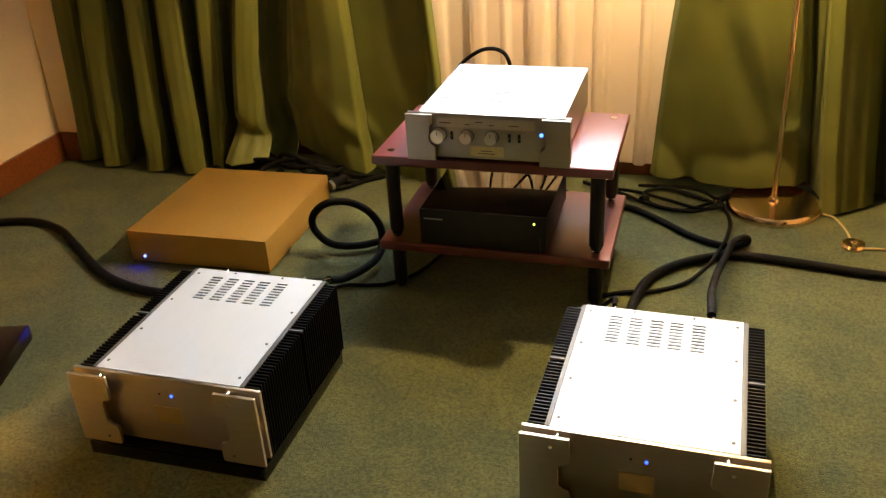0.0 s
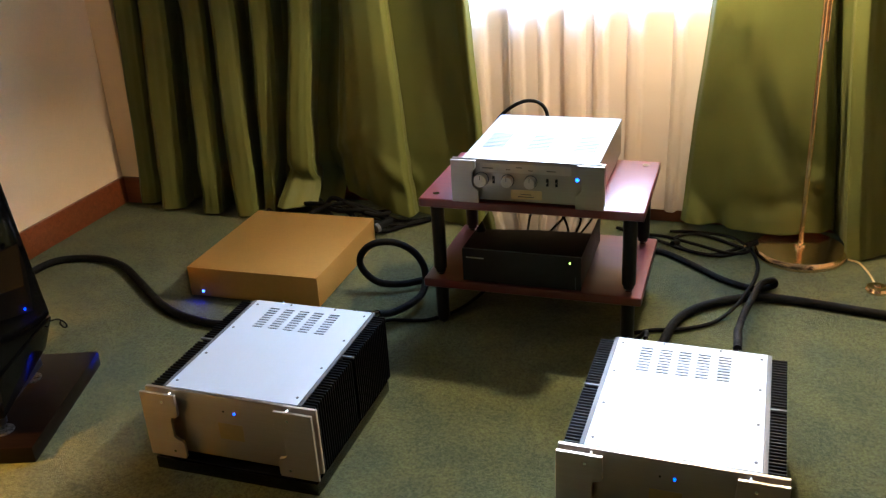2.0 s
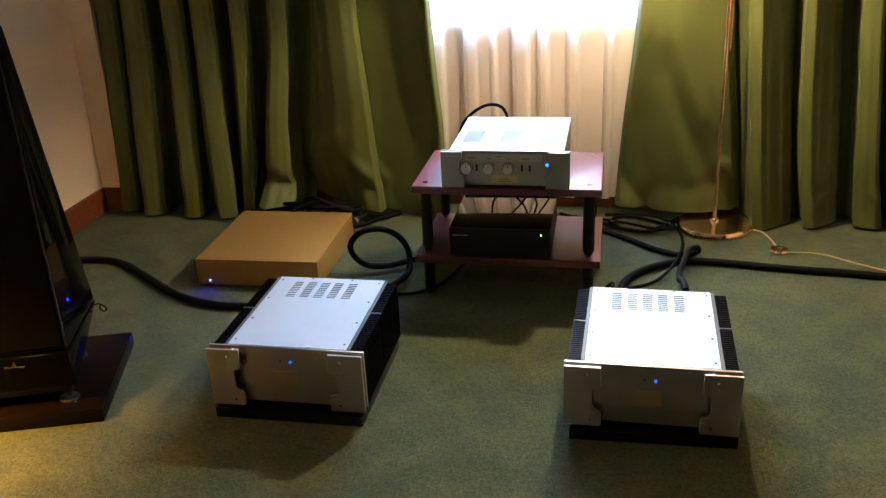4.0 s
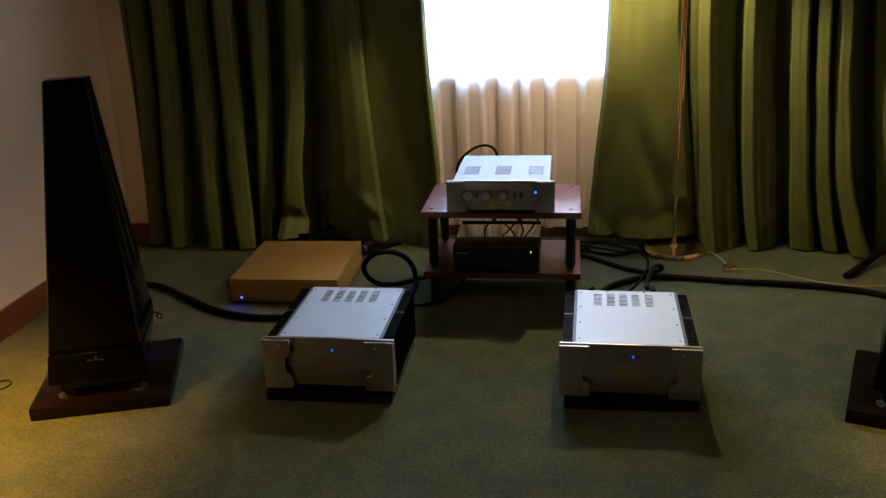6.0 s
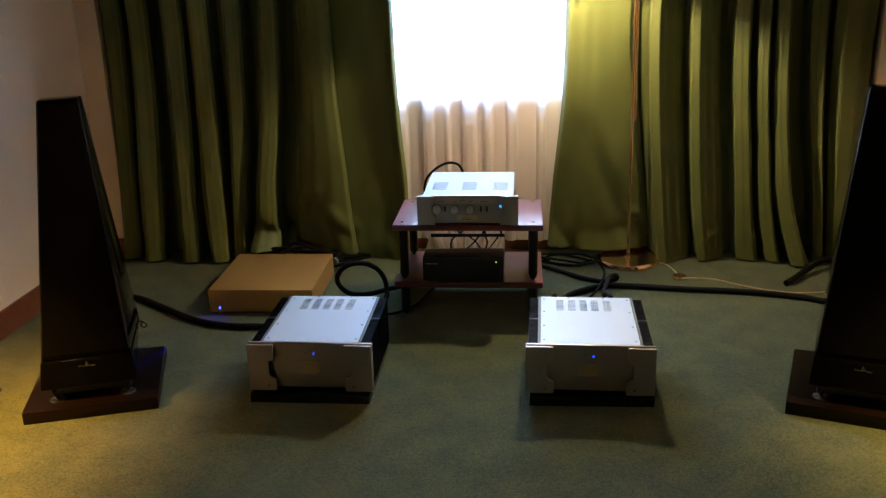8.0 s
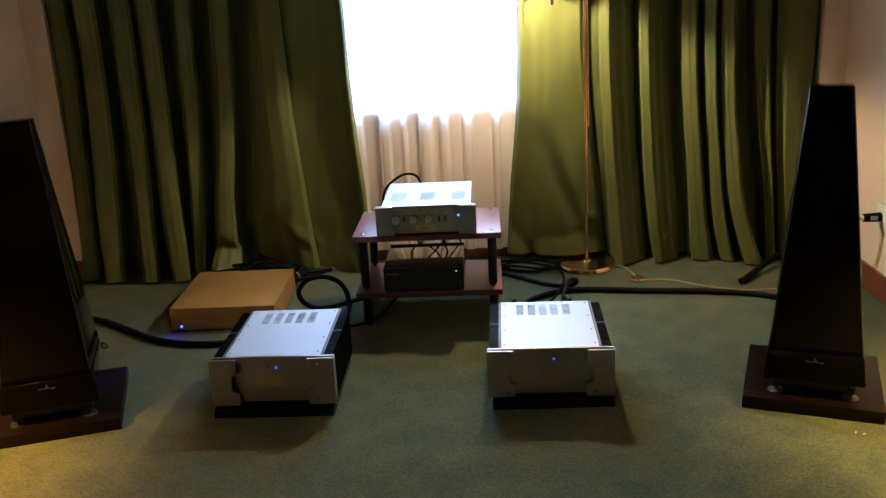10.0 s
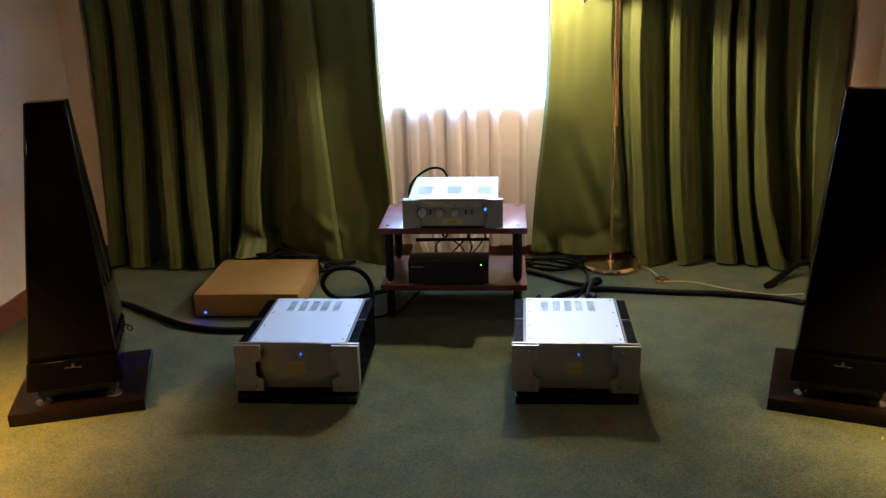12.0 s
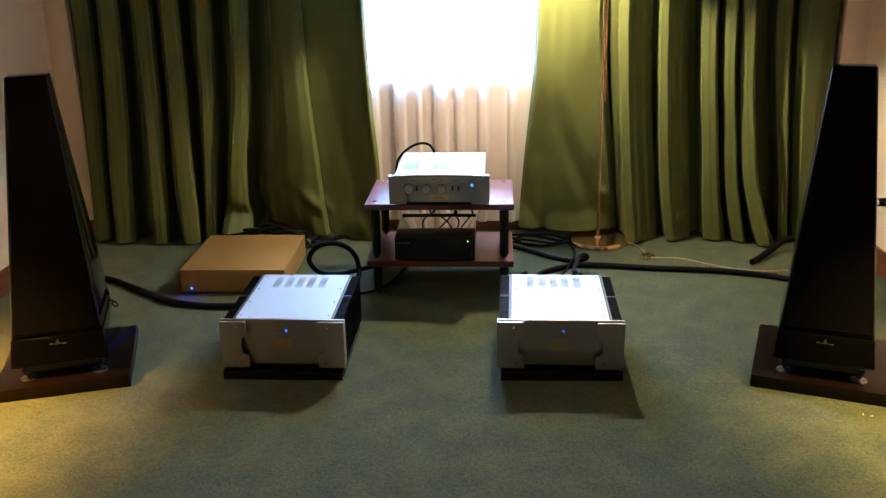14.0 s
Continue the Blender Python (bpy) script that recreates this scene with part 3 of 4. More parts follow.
def power_amplifier(m, label):
    amp = thing("power_amplifier", m, label, "amplifier", "pair of power amplifiers")
    part("chassis", box(B(), -0.166, 0.166, 0.001, 0.432, 0.052, 0.190, 0.002), INNER_M, amp)
    for s in (-1, 1):
        part("side_wall", box(B(), min(s * 0.1655, s * 0.1685), max(s * 0.1655, s * 0.1685), 0.002, 0.434, 0.05, 0.230), FIN_M, amp)
    part("rear_panel", box(B(), -0.165, 0.165, 0.4325, 0.4355, 0.05, 0.230), BLACK_M, amp)
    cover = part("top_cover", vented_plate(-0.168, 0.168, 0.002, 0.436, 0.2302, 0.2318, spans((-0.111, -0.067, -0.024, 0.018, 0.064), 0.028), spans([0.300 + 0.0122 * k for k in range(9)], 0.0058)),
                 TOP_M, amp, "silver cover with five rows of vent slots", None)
    bm = cyl(B(), (0, 0, 0), (0, 0, 1), 0.0035, 0.003, 0.0016, 10)
    screw = mesh_of("screw", bm, RAIL_M)
    for x, y in [(s * 0.156, y) for s in (-1, 1) for y in (0.030, 0.155, 0.285, 0.412)] + [(-0.062, 0.428), (0.066, 0.428)]:
        piece("screw", screw, cover, pose(x, y, 0.2316))
    fin_mesh = mesh_of("fin", box(B(), 0, 0.0320, -0.0016, 0.0016, 0, 0.1805, 0.0), FIN_M)
    for s in (-1, 1):
        sink = part("heat_sink", box(B(), min(s * 0.169, s * 0.178), max(s * 0.169, s * 0.178), 0.002, 0.436, 0.050, 0.2285, 0.001), FIN_M, amp, "black finned heat sink")
        part("top_rail", box(B(), min(s * 0.169, s * 0.178), max(s * 0.169, s * 0.178), 0.002, 0.436, 0.2287, 0.2315, 0.0006), RAIL_M, sink, "grey metal rail")
        box_d = B()
        box(box_d, min(s * 0.1785, s * 0.2105), max(s * 0.1785, s * 0.2105), 0.2165, 0.2215, 0.2265, 0.2318, 0.0005)
        part("divider", box_d, RAIL_M, sink)
        for k in range(38):
            y = 0.008 + 0.0108 * k + (0.012 if k > 18 else 0.0)
            piece("fin", fin_mesh, sink, pose(s * 0.1785, y, 0.050, 0, 0, 180 if s < 0 else 0))
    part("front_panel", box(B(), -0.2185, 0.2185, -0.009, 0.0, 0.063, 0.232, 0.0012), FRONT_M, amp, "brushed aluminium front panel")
    spacer = mesh_of("spacer", cyl(B(), (0, 0, 0), (0, 1, 0), 0.0065, 0.0065, 0.016, 14), CHROME_M, 35)
    bolt = mesh_of("bolt", cyl(B(), (0, 0, 0), (0, 1, 0), 0.0035, 0.0035, 0.0016, 12), CHROME_M, 35)
    ear = [(-0.2185, 0.232), (-0.126, 0.232), (-0.124, 0.182), (-0.129, 0.174), (-0.143, 0.170), (-0.146, 0.162), (-0.146, 0.118), (-0.138, 0.110), (-0.126, 0.107), (-0.122, 0.099), (-0.122, 0.064), (-0.126, 0.059), (-0.2185, 0.059)]
    for side, outline in ((-1, ear), (1, mirrored(ear))):
        handle = part("handle_plate", prism(B(), outline, -0.033, -0.025, 0.0007), FRONT_M, amp, "notched aluminium handle plate on spacers", 20)
        for x, z in ((0.150, 0.222), (0.150, 0.078), (0.205, 0.139)):
            piece("spacer", spacer, handle, pose(side * x, -0.025, z))
        for x, z in ((0.160, 0.212), (0.150, 0.078)):
            piece("bolt", bolt, handle, pose(side * x, -0.0345, z))
    part("name_plate", box(B(), -0.036, 0.027, -0.0098, -0.0088, 0.117, 0.160), PLATE_M, amp, "small gold name plate")
    part("indicator", cyl(B(), (0.011, -0.0115, 0.191), (0, 1, 0), 0.0026, 0.0026, 0.003, 14), BLUE_LED, amp, "glowing blue indicator light")
    part("switch", cyl(B(), (-0.017, -0.0105, 0.193), (0, 1, 0), 0.0022, 0.0022, 0.002, 10), FIN_M, amp)
    for x, z in ((-0.107, 0.214), (0.106, 0.214)):
        bm = cyl(B(), (x, 0.433, z), (0, 1, 0), 0.006, 0.0055, 0.032, 16)
        part("connector", bm, CHROME_M, amp, "chrome rear connector")
    for x in (-0.15, 0.15):
        for y in (0.05, 0.38):
            part("foot", cyl(B(), (x, y, 0.036), (0, 0, 1), 0.018, 0.018, 0.0165, 16), RUBBER_M, amp)
    return amp


def isolation_base(m):
    base = thing("isolation_base", m, "low black lacquered board under a power amplifier", "base board", "boards under the amplifiers")
    part("board", box(B(), -0.2145, 0.2145, -0.012, 0.430, 0.0, 0.033, 0.003), BOARD_M, base)
    part("edge_strip", box(B(), -0.2085, 0.2085, -0.006, 0.424, 0.0328, 0.036, 0.001), FIN_M, base, "thin dark edge")
    return base


AMP_L, AMP_R = pose(-0.187, -0.784, 0), pose(0.779, -0.773, 0, 0, 0, -1.2)
first = power_amplifier(AMP_L, "silver power amplifier with black heat sinks and handle plates")
copy_thing(first, AMP_R)
base = isolation_base(pose(-0.2005, -0.786, 0))
copy_thing(base, pose(0.789, -0.770, 0, 0, 0, 0.8))


# ---------------------------------------------------------------- rack with preamplifier and source
rack = thing("equipment_rack", pose(0.316, 0.0, 0), "two-tier cherry red lacquered rack on black posts", "rack")
for z in (0.420, 0.165):
    shelf = part("shelf", box(B(), -0.318, 0.318, 0.0, 0.418, z - 0.027, z, 0.006, 3), RACK_M, rack, "cherry red lacquered shelf")
    for x in (-0.277, 0.277):
        for y in (0.042, 0.376):
            part("spike_disc", lathe(B(), (x, y, z), [(0.010, -0.001), (0.010, 0.0015), (0.003, 0.002)], 14), CHROME_M, shelf)
for x in (-0.277, 0.277):
    for y in (0.042, 0.376):
        for z0, z1 in ((0.165, 0.393), (0.0, 0.138)):
            post = part("post", cyl(B(), (x, y, z0 + 0.022), (0, 0, 1), 0.0195, 0.0195, z1 - z0 - 0.024, 24), BLACK_M, rack)
            part("spike", lathe(B(), (x, y, z0), [(0.006, 0.0005), (0.009, 0.006), (0.015, 0.010), (0.015, 0.022)], 16), BLACK_M, post)

pre = thing("preamplifier", pose(0.320, 0.0, 0.4205), "silver preamplifier with three knobs on the upper shelf", "preamplifier")
part("body", box(B(), -0.1855, 0.1855, 0.001, 0.436, 0.014, 0.085, 0.001), INNER_M, pre)
for s in (-1, 1):
    part("side_panel", box(B(), min(s * 0.186, s * 0.189), max(s * 0.186, s * 0.189), 0.0, 0.440, 0.014, 0.1206), ALU_M, pre, "aluminium side panel")
part("rear_panel", box(B(), -0.186, 0.186, 0.437, 0.440, 0.014, 0.1206), ALU_M, pre)
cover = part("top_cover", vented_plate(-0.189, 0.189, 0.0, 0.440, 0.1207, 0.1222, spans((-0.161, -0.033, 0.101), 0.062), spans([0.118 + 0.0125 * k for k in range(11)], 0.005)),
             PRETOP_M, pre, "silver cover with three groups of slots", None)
part("front_panel", box(B(), -0.210, 0.210, -0.008, 0.0, 0.012, 0.130, 0.001), ALU_M, pre, "brushed aluminium front panel")
ear = [(-0.210, 0.130), (-0.140, 0.130), (-0.140, 0.108), (-0.146, 0.102), (-0.150, 0.094), (-0.150, 0.062), (-0.144, 0.052), (-0.134, 0.047), (-0.134, 0.008), (-0.210, 0.008)]
for side, outline in ((-1, ear), (1, mirrored(ear))):
    handle = part("handle_plate", prism(B(), outline, -0.027, -0.020, 0.0006), ALU_M, pre, "notched aluminium handle plate", 20)
    for x, z in ((0.170, 0.120), (0.165, 0.025)):
        part("spacer", cyl(B(), (side * x, -0.020, z), (0, 1, 0), 0.005, 0.005, 0.012, 14), CHROME_M, handle)
part("label_strip", box(B(), -0.132, 0.120, -0.0086, -0.0078, 0.094, 0.119), STRIP_M, pre, "pale engraved strip above the knobs")
for x, r in ((-0.128, 0.0185), (-0.054, 0.016), (0.010, 0.016)):
    bm = cyl(B(), (x, -0.028, 0.072), (0, 1, 0), r - 0.001, r, 0.020, 32)
    knob = part("knob", bm, KNOB_M, pre, "round aluminium knob")
    part("skirt", cyl(B(), (x, -0.0095, 0.072), (0, 1, 0), r + 0.002, r + 0.002, 0.0016, 28), RAIL_M, knob)
    part("pointer", box(B(), x - 0.0008, x + 0.0008, -0.0288, -0.0278, 0.076, 0.087), MARK_M, knob)
for x in (-0.094, 0.055, 0.080):
    slot = part("toggle", box(B(), x - 0.0035, x + 0.0035, -0.0092, -0.0078, 0.061, 0.083, 0.0008), BLACK_M, pre, "black toggle switch")
    part("lever", cyl(B(), (x, -0.020, 0.073), (0, 1, 0), 0.0016, 0.0022, 0.011, 8), CHROME_M, slot)
part("name_plate", box(B(), -0.046, 0.040, -0.0092, -0.0080, 0.020, 0.046), LIGHTPLATE_M, pre, "gold name plate")
for x, z, w in ((-0.110, 0.105, 0.030), (-0.052, 0.103, 0.012), (0.010, 0.103, 0.012), (-0.022, 0.110, 0.018), (0.066, 0.104, 0.026), (-0.004, 0.034, 0.030), (-0.004, 0.027, 0.044)):
    part("print", box(B(), x - w / 2, x + w / 2, -0.0096, -0.0082, z - 0.0012, z + 0.0012), MARK_M, pre)
part("indicator", cyl(B(), (0.136, -0.0105, 0.084), (0, 1, 0), 0.0044, 0.0044, 0.003, 14), PRE_LED, pre, "glowing blue indicator light")
for x in (-0.16, 0.16):
    for y in (0.05, 0.39):
        part("foot", cyl(B(), (x, y, 0.0), (0, 0, 1), 0.015, 0.015, 0.0145, 16), RUBBER_M, pre)

dac = thing("source_unit", pose(0.296, 0.0, 0.1655), "black source unit with a green light on the lower shelf", "hi-fi unit")
part("body", box(B(), -0.170, 0.170, 0.0, 0.325, 0.012, 0.109, 0.0015), BLACK_M, dac, "black steel case")
part("lid", box(B(), -0.171, 0.171, 0.004, 0.326, 0.1092, 0.1112, 0.001), DACTOP_M, dac, "smooth black lid")
part("rear_lip", box(B(), -0.171, 0.171, 0.3262, 0.3300, 0.012, 0.1150, 0.001), BLACK_M, dac)
part("front_panel", box(B(), -0.172, 0.172, -0.008, -0.0002, 0.010, 0.1108, 0.002), BLACK_M, dac)
part("indicator", box(B(), 0.139, 0.1425, -0.0092, -0.0078, 0.0900, 0.0950), GREEN_LED, dac, "glowing green indicator light")
part("side_mark", box(B(), 0.156, 0.1575, -0.0090, -0.0078, 0.012, 0.052), RAIL_M, dac)
part("print", box(B(), -0.160, -0.108, -0.0088, -0.0078, 0.083, 0.0865), SILVERPRINT_M, dac)
for x in (-0.14, 0.14):
    for y in (0.04, 0.28):
        part("foot", cyl(B(), (x, y, 0.0), (0, 0, 1), 0.016, 0.016, 0.0125, 16), RUBBER_M, dac)


# ---------------------------------------------------------------- gold power supply
gold = thing("power_supply", pose(-0.613, 0.275, 0, 0, 0, 1.2), "flat gold-coloured metal box standing on the carpet", "hi-fi unit")
part("case", box(B(), -0.234, 0.234, -0.246, 0.248, 0.010, 0.1125, 0.0015), GOLD_M, gold, "gold anodised metal case")
part("front_panel", box(B(), -0.234, 0.234, -0.254, -0.2465, 0.010, 0.1125, 0.001), GOLD_M, gold)
part("indicator", cyl(B(), (-0.187, -0.2565, 0.028), (0, 1, 0), 0.0040, 0.0040, 0.004, 16), BRIGHT_LED, gold, "glowing blue indicator light")
for x in (-0.19, 0.19):
    for y in (-0.21, 0.21):
        part("foot", cyl(B(), (x, y, 0.0), (0, 0, 1), 0.02, 0.02, 0.0105, 18), RUBBER_M, gold)


# ---------------------------------------------------------------- loudspeakers
def loudspeaker(m, label):
    sp = thing("loudspeaker", m, label, "loudspeaker", "pair of loudspeakers")
    z0, zs, z1 = 0.106, 0.200, 1.055
    b0 = (-0.160, 0.160, -0.200, 0.165)
    b1 = (-0.070, 0.070, 0.115, 0.190)

    def at(z):
        t = (z - 0.085) / (z1 - 0.085)
        return [p + (q - p) * t for p, q in zip(b0, b1)]

    def block(za, zb, grow=0.0, bevel=0.008, waist=1.0):
        bm = B()
        rows = []
        for z in (za, zb):
            x0, x1, y0, y1 = at(z)
            rows.append([bm.verts.new(c) for c in ((x0 - grow, y0 - grow, z), (x1 + grow, y0 - grow, z), (x1 + grow, y1 + grow, z), (x0 - grow, y1 + grow, z))])
        a, b = rows
        for v in a[2:]:
            v.co.x *= waist
            v.co.y -= 0.07 * (1 - waist)
        bm.faces.new(a[::-1]), bm.faces.new(b)
        for k in range(4):
            bm.faces.new((a[k], a[(k + 1) % 4], b[(k + 1) % 4], b[k]))
        bmesh.ops.bevel(bm, geom=list(bm.edges), offset=bevel, segments=3, affect="EDGES", profile=0.6)
        return bm
    part("cabinet", block(zs + 0.003, z1), GLOSS_M, sp, "tapered glossy black cabinet", 30)
    bm = B()
    lo, hi = at(zs + 0.016), at(z1 - 0.014)
    quad = [(x, y, z) for x, y, z in ((lo[0] + 0.012, lo[2], zs + 0.016), (lo[1] - 0.012, lo[2], zs + 0.016), (hi[1] - 0.012, hi[2], z1 - 0.014), (hi[0] + 0.012, hi[2], z1 - 0.014))]
    rows = [[bm.verts.new((x, y + d, z)) for x, y, z in quad] for d in (-0.003, 0.001)]
    bm.faces.new(rows[0]), bm.faces.new(rows[1][::-1])
    for k in range(4):
        bm.faces.new((rows[0][k], rows[1][k], rows[1][(k + 1) % 4], rows[0][(k + 1) % 4]))
    part("grille", bm, GRILLE_M, sp, "black cloth grille")
    lower = part("lower_cabinet", block(z0, zs, 0.002, 0.008, 0.74), GLOSS_M, sp, "", 30)
    # beads added along both front edges to draw a thin line of highlight
    for k in (0, 1):
        lo, hi = at(zs + 0.012), at(z1 - 0.009)
        s = 0.0055 if k == 0 else -0.0055
        part("highlight_bead", tube(B(), [(lo[k] + s, lo[2] + 0.0055, zs + 0.012), (hi[k] + s, hi[2] + 0.0055, z1 - 0.009)], 0.0050, 10), EDGE_M, sp, "narrow lacquer bead added to draw the edge highlight")
    part("base_block", box(B(), -0.116, 0.116, -0.166, 0.115, 0.074, 0.1055, 0.003), BLACK_M, sp, "recessed black base")
    bm = B()
    for px, pz, w, h in ((0.0, 0.0, 0.056, 0.0022), (0.0, 0.0045, 0.011, 0.007), (0.0, 0.011, 0.004, 0.006), (-0.022, 0.0025, 0.008, 0.0022), (0.020, -0.0025, 0.010, 0.0022)):
        z = 0.173 + pz
        yy = at(z)[2]
        box(bm, px - w / 2, px + w / 2, yy - 0.0045, yy - 0.0012, z - h / 2, z + h / 2)
    part("badge", bm, BADGE_M, lower, "small silver emblem", None)
    for x, y in ((-0.118, -0.150), (0.118, -0.150), (-0.085, 0.095), (0.085, 0.095)):
        part("spike", lathe(B(), (x, y, 0.0455), [(0.003, 0.0045), (0.004, 0.006), (0.012, 0.018), (0.016, 0.024), (0.016, 0.041)], 18), BLACK_M, sp, "dark metal spike")
    yb = at(0.22)[3]
    term = part("terminal_panel", box(B(), -0.05, 0.05, yb - 0.004, yb + 0.004, 0.17, 0.27, 0.001), BLACK_M, sp)
    for x in (-0.028, 0.028):
        for z in (0.20, 0.24):
            part("terminal", cyl(B(), (x, yb + 0.003, z), (0, 1, 0), 0.009, 0.009, 0.03, 14), CHROME_M, term)
    return sp


def speaker_plinth(m, label):
    pl = thing("speaker_plinth", m, label, "plinth", "plinths under the loudspeakers")
    part("board", box(B(), -0.2235, 0.2235, -0.228, 0.228, 0.0, 0.045, 0.003, 2), PLINTH_M, pl)
    for x, y in ((-0.118, -0.150), (0.118, -0.150), (-0.085, 0.095), (0.085, 0.095)):
        part("spike_disc", lathe(B(), (x, y, 0.045), [(0.027, -0.0005), (0.027, 0.0030), (0.024, 0.0042), (0.002, 0.0044)], 24), DISC_M, pl, "steel disc with uneven glints in its colour")
    return pl


SP_L, SP_R = pose(-1.012, -0.711, 0, 0, 0, 18), pose(1.717, -0.662, 0, 0, 0, -19)
first = loudspeaker(pose(-1.010, -0.711, 0, 0, -0.9, 18), "tall tapered glossy black floor-standing loudspeaker on spikes")
copy_thing(first, pose(1.717, -0.662, 0, 0, -0.5, -19))
first = speaker_plinth(SP_L, "square dark wooden board under a loudspeaker")
copy_thing(first, SP_R)


# ---------------------------------------------------------------- brass floor lamp
LX, LY = 1.078, 0.750
fl = thing("floor_lamp", pose(LX, LY, 0, 0, -0.6, 0), "polished brass swing-arm floor lamp with a cream shade", "floor lamp")
part("base", lathe(B(), (0, 0, 0), [(0.145, 0.0), (0.148, 0.004), (0.147, 0.020), (0.141, 0.027), (0.07, 0.030), (0.022, 0.031), (0.019, 0.040), (0.011, 0.044), (0.010, 0.052)], 56), BRASS_M, fl, "round polished brass base", 40)
pole = part("pole", cyl(B(), (0, 0, 0.04), (0, 0, 1), 0.0085, 0.0085, 1.44, 18), BRASS_M, fl)
for z in (0.52, 0.875):
    part("collar", cyl(B(), (0, 0, z), (0, 0, 1), 0.0098, 0.0098, 0.012, 18), BRASS_M, pole)
part("side_rod", cyl(B(), (0.0134, 0.002, 0.72), (0, 0, 1), 0.005, 0.005, 0.72, 14), BRASS_M, fl, "thin brass rod beside the pole")
bm = cyl(B(), (0.010, 0, 1.325), (0, 0, 1), 0.013, 0.013, 0.085, 16)
part("bracket", bm, BRASS_M, fl)
bm = B()
for z in (1.345, 1.385):
    cyl(bm, (0.0, 0, z), (-0.164, -0.152, 0), 0.004, 0.004, 0.2236, 10)
part("rear_arm", bm, BRASS_M, fl, "folding brass arm")
part("knuckle", cyl(B(), (-0.164, -0.152, 1.312), (0, 0, 1), 0.009, 0.009, 0.075, 16), BRASS_M, fl)
part("front_arm", cyl(B(), (-0.164, -0.152, 1.352), (-0.136, -0.128, 0.0), 0.006, 0.006, 0.187, 12), BRASS_M, fl, "folding brass arm")
HX, HY = -0.291, -0.280
bm = cyl(B(), (HX, HY, 1.34), (0, 0, 1), 0.008, 0.008, 0.03, 14)
cyl(bm, (HX, HY, 1.37), (0, 0, 1), 0.036, 0.030, 0.010, 24)
cyl(bm, (HX, HY, 1.38), (0, 0, 1), 0.020, 0.018, 0.045, 20)
part("socket", bm, BRASS_M, fl)
shade = B()
ring = []
for r, z in ((0.228, 1.406), (0.150, 1.65)):
    ring.append([shade.verts.new((HX + r * math.cos(a), HY + r * math.sin(a), z)) for a in [2 * math.pi * k / 56 for k in range(56)]])
for k in range(56):
    shade.faces.new((ring[0][k], ring[0][(k + 1) % 56], ring[1][(k + 1) % 56], ring[1][k]))
sh = part("shade", shade, SHADE_M, fl, "cream cloth lamp shade, lit from within", 60)
mod = sh.modifiers.new("cloth", "SOLIDIFY")
mod.thickness = 0.003
part("finial", box(B(), HX - 0.15, HX + 0.15, HY - 0.002, HY + 0.002, 1.645, 1.649), BRASS_M, fl, "brass shade carrier")
part("shade_stem", cyl(B(), (HX - 0.04, HY, 1.40), (0, 0, 1), 0.002, 0.002, 0.246, 8), BRASS_M, fl)

cord = thing("lamp_cord", pose(0, 0, 0), "thin golden lamp cord with a round foot switch on the carpet", "cord")
part("wire", tube(B(), [(1.225, 0.71, 0.012), (1.26, 0.70, 0.006), (1.285, 0.62, 0.004), (1.292, 0.535, 0.010)], 0.0032, 8), CORD_M, cord)
part("wire", tube(B(), [(1.315, 0.492, 0.010), (1.37, 0.51, 0.004), (1.455, 0.495, 0.004), (1.56, 0.42, 0.004), (1.664, 0.36, 0.004), (1.80, 0.325, 0.004), (2.0, 0.36, 0.004), (2.25, 0.45, 0.004)], 0.0032, 8), CORD_M, cord)
sw = part("foot_switch", lathe(B(), (1.296, 0.515, 0.0), [(0.033, 0.0), (0.035, 0.008), (0.031, 0.016), (0.020, 0.020)], 28), BRASS_M, cord, "gold-coloured round foot switch")
part("button", lathe(B(), (1.296, 0.515, 0.019), [(0.012, 0.0), (0.011, 0.006), (0.006, 0.008)], 20), BRASS_M, sw)


# ---------------------------------------------------------------- cables
def cable(name, points, r, label, mat=SLEEVE_M, ends=(), steps=8):
    ob = thing(name, pose(0, 0, 0), label, "cable")
    part("sleeve", tube(B(), points, r, 12, steps), mat, ob)
    for p, d, length, rr, em in ends:
        part("plug", cyl(B(), p, d, rr, rr * 0.95, length, 16), em, ob)
    return ob


cable("speaker_cable", [(-0.33, -0.34, 0.10), (-0.335, -0.27, 0.07), (-0.42, -0.185, 0.022), (-0.55, -0.152, 0.0145), (-0.70, -0.150, 0.0145), (-0.874, -0.089, 0.0145), (-1.085, 0.061, 0.0145), (-1.22, 0.155, 0.0145),
                        (-1.36, 0.19, 0.0145), (-1.50, 0.14, 0.0145), (-1.52, 0.0, 0.0145), (-1.40, -0.22, 0.05), (-1.22, -0.42, 0.15), (-1.12, -0.52, 0.21)], 0.0136, "thick black sleeved speaker cable lying on the carpet")
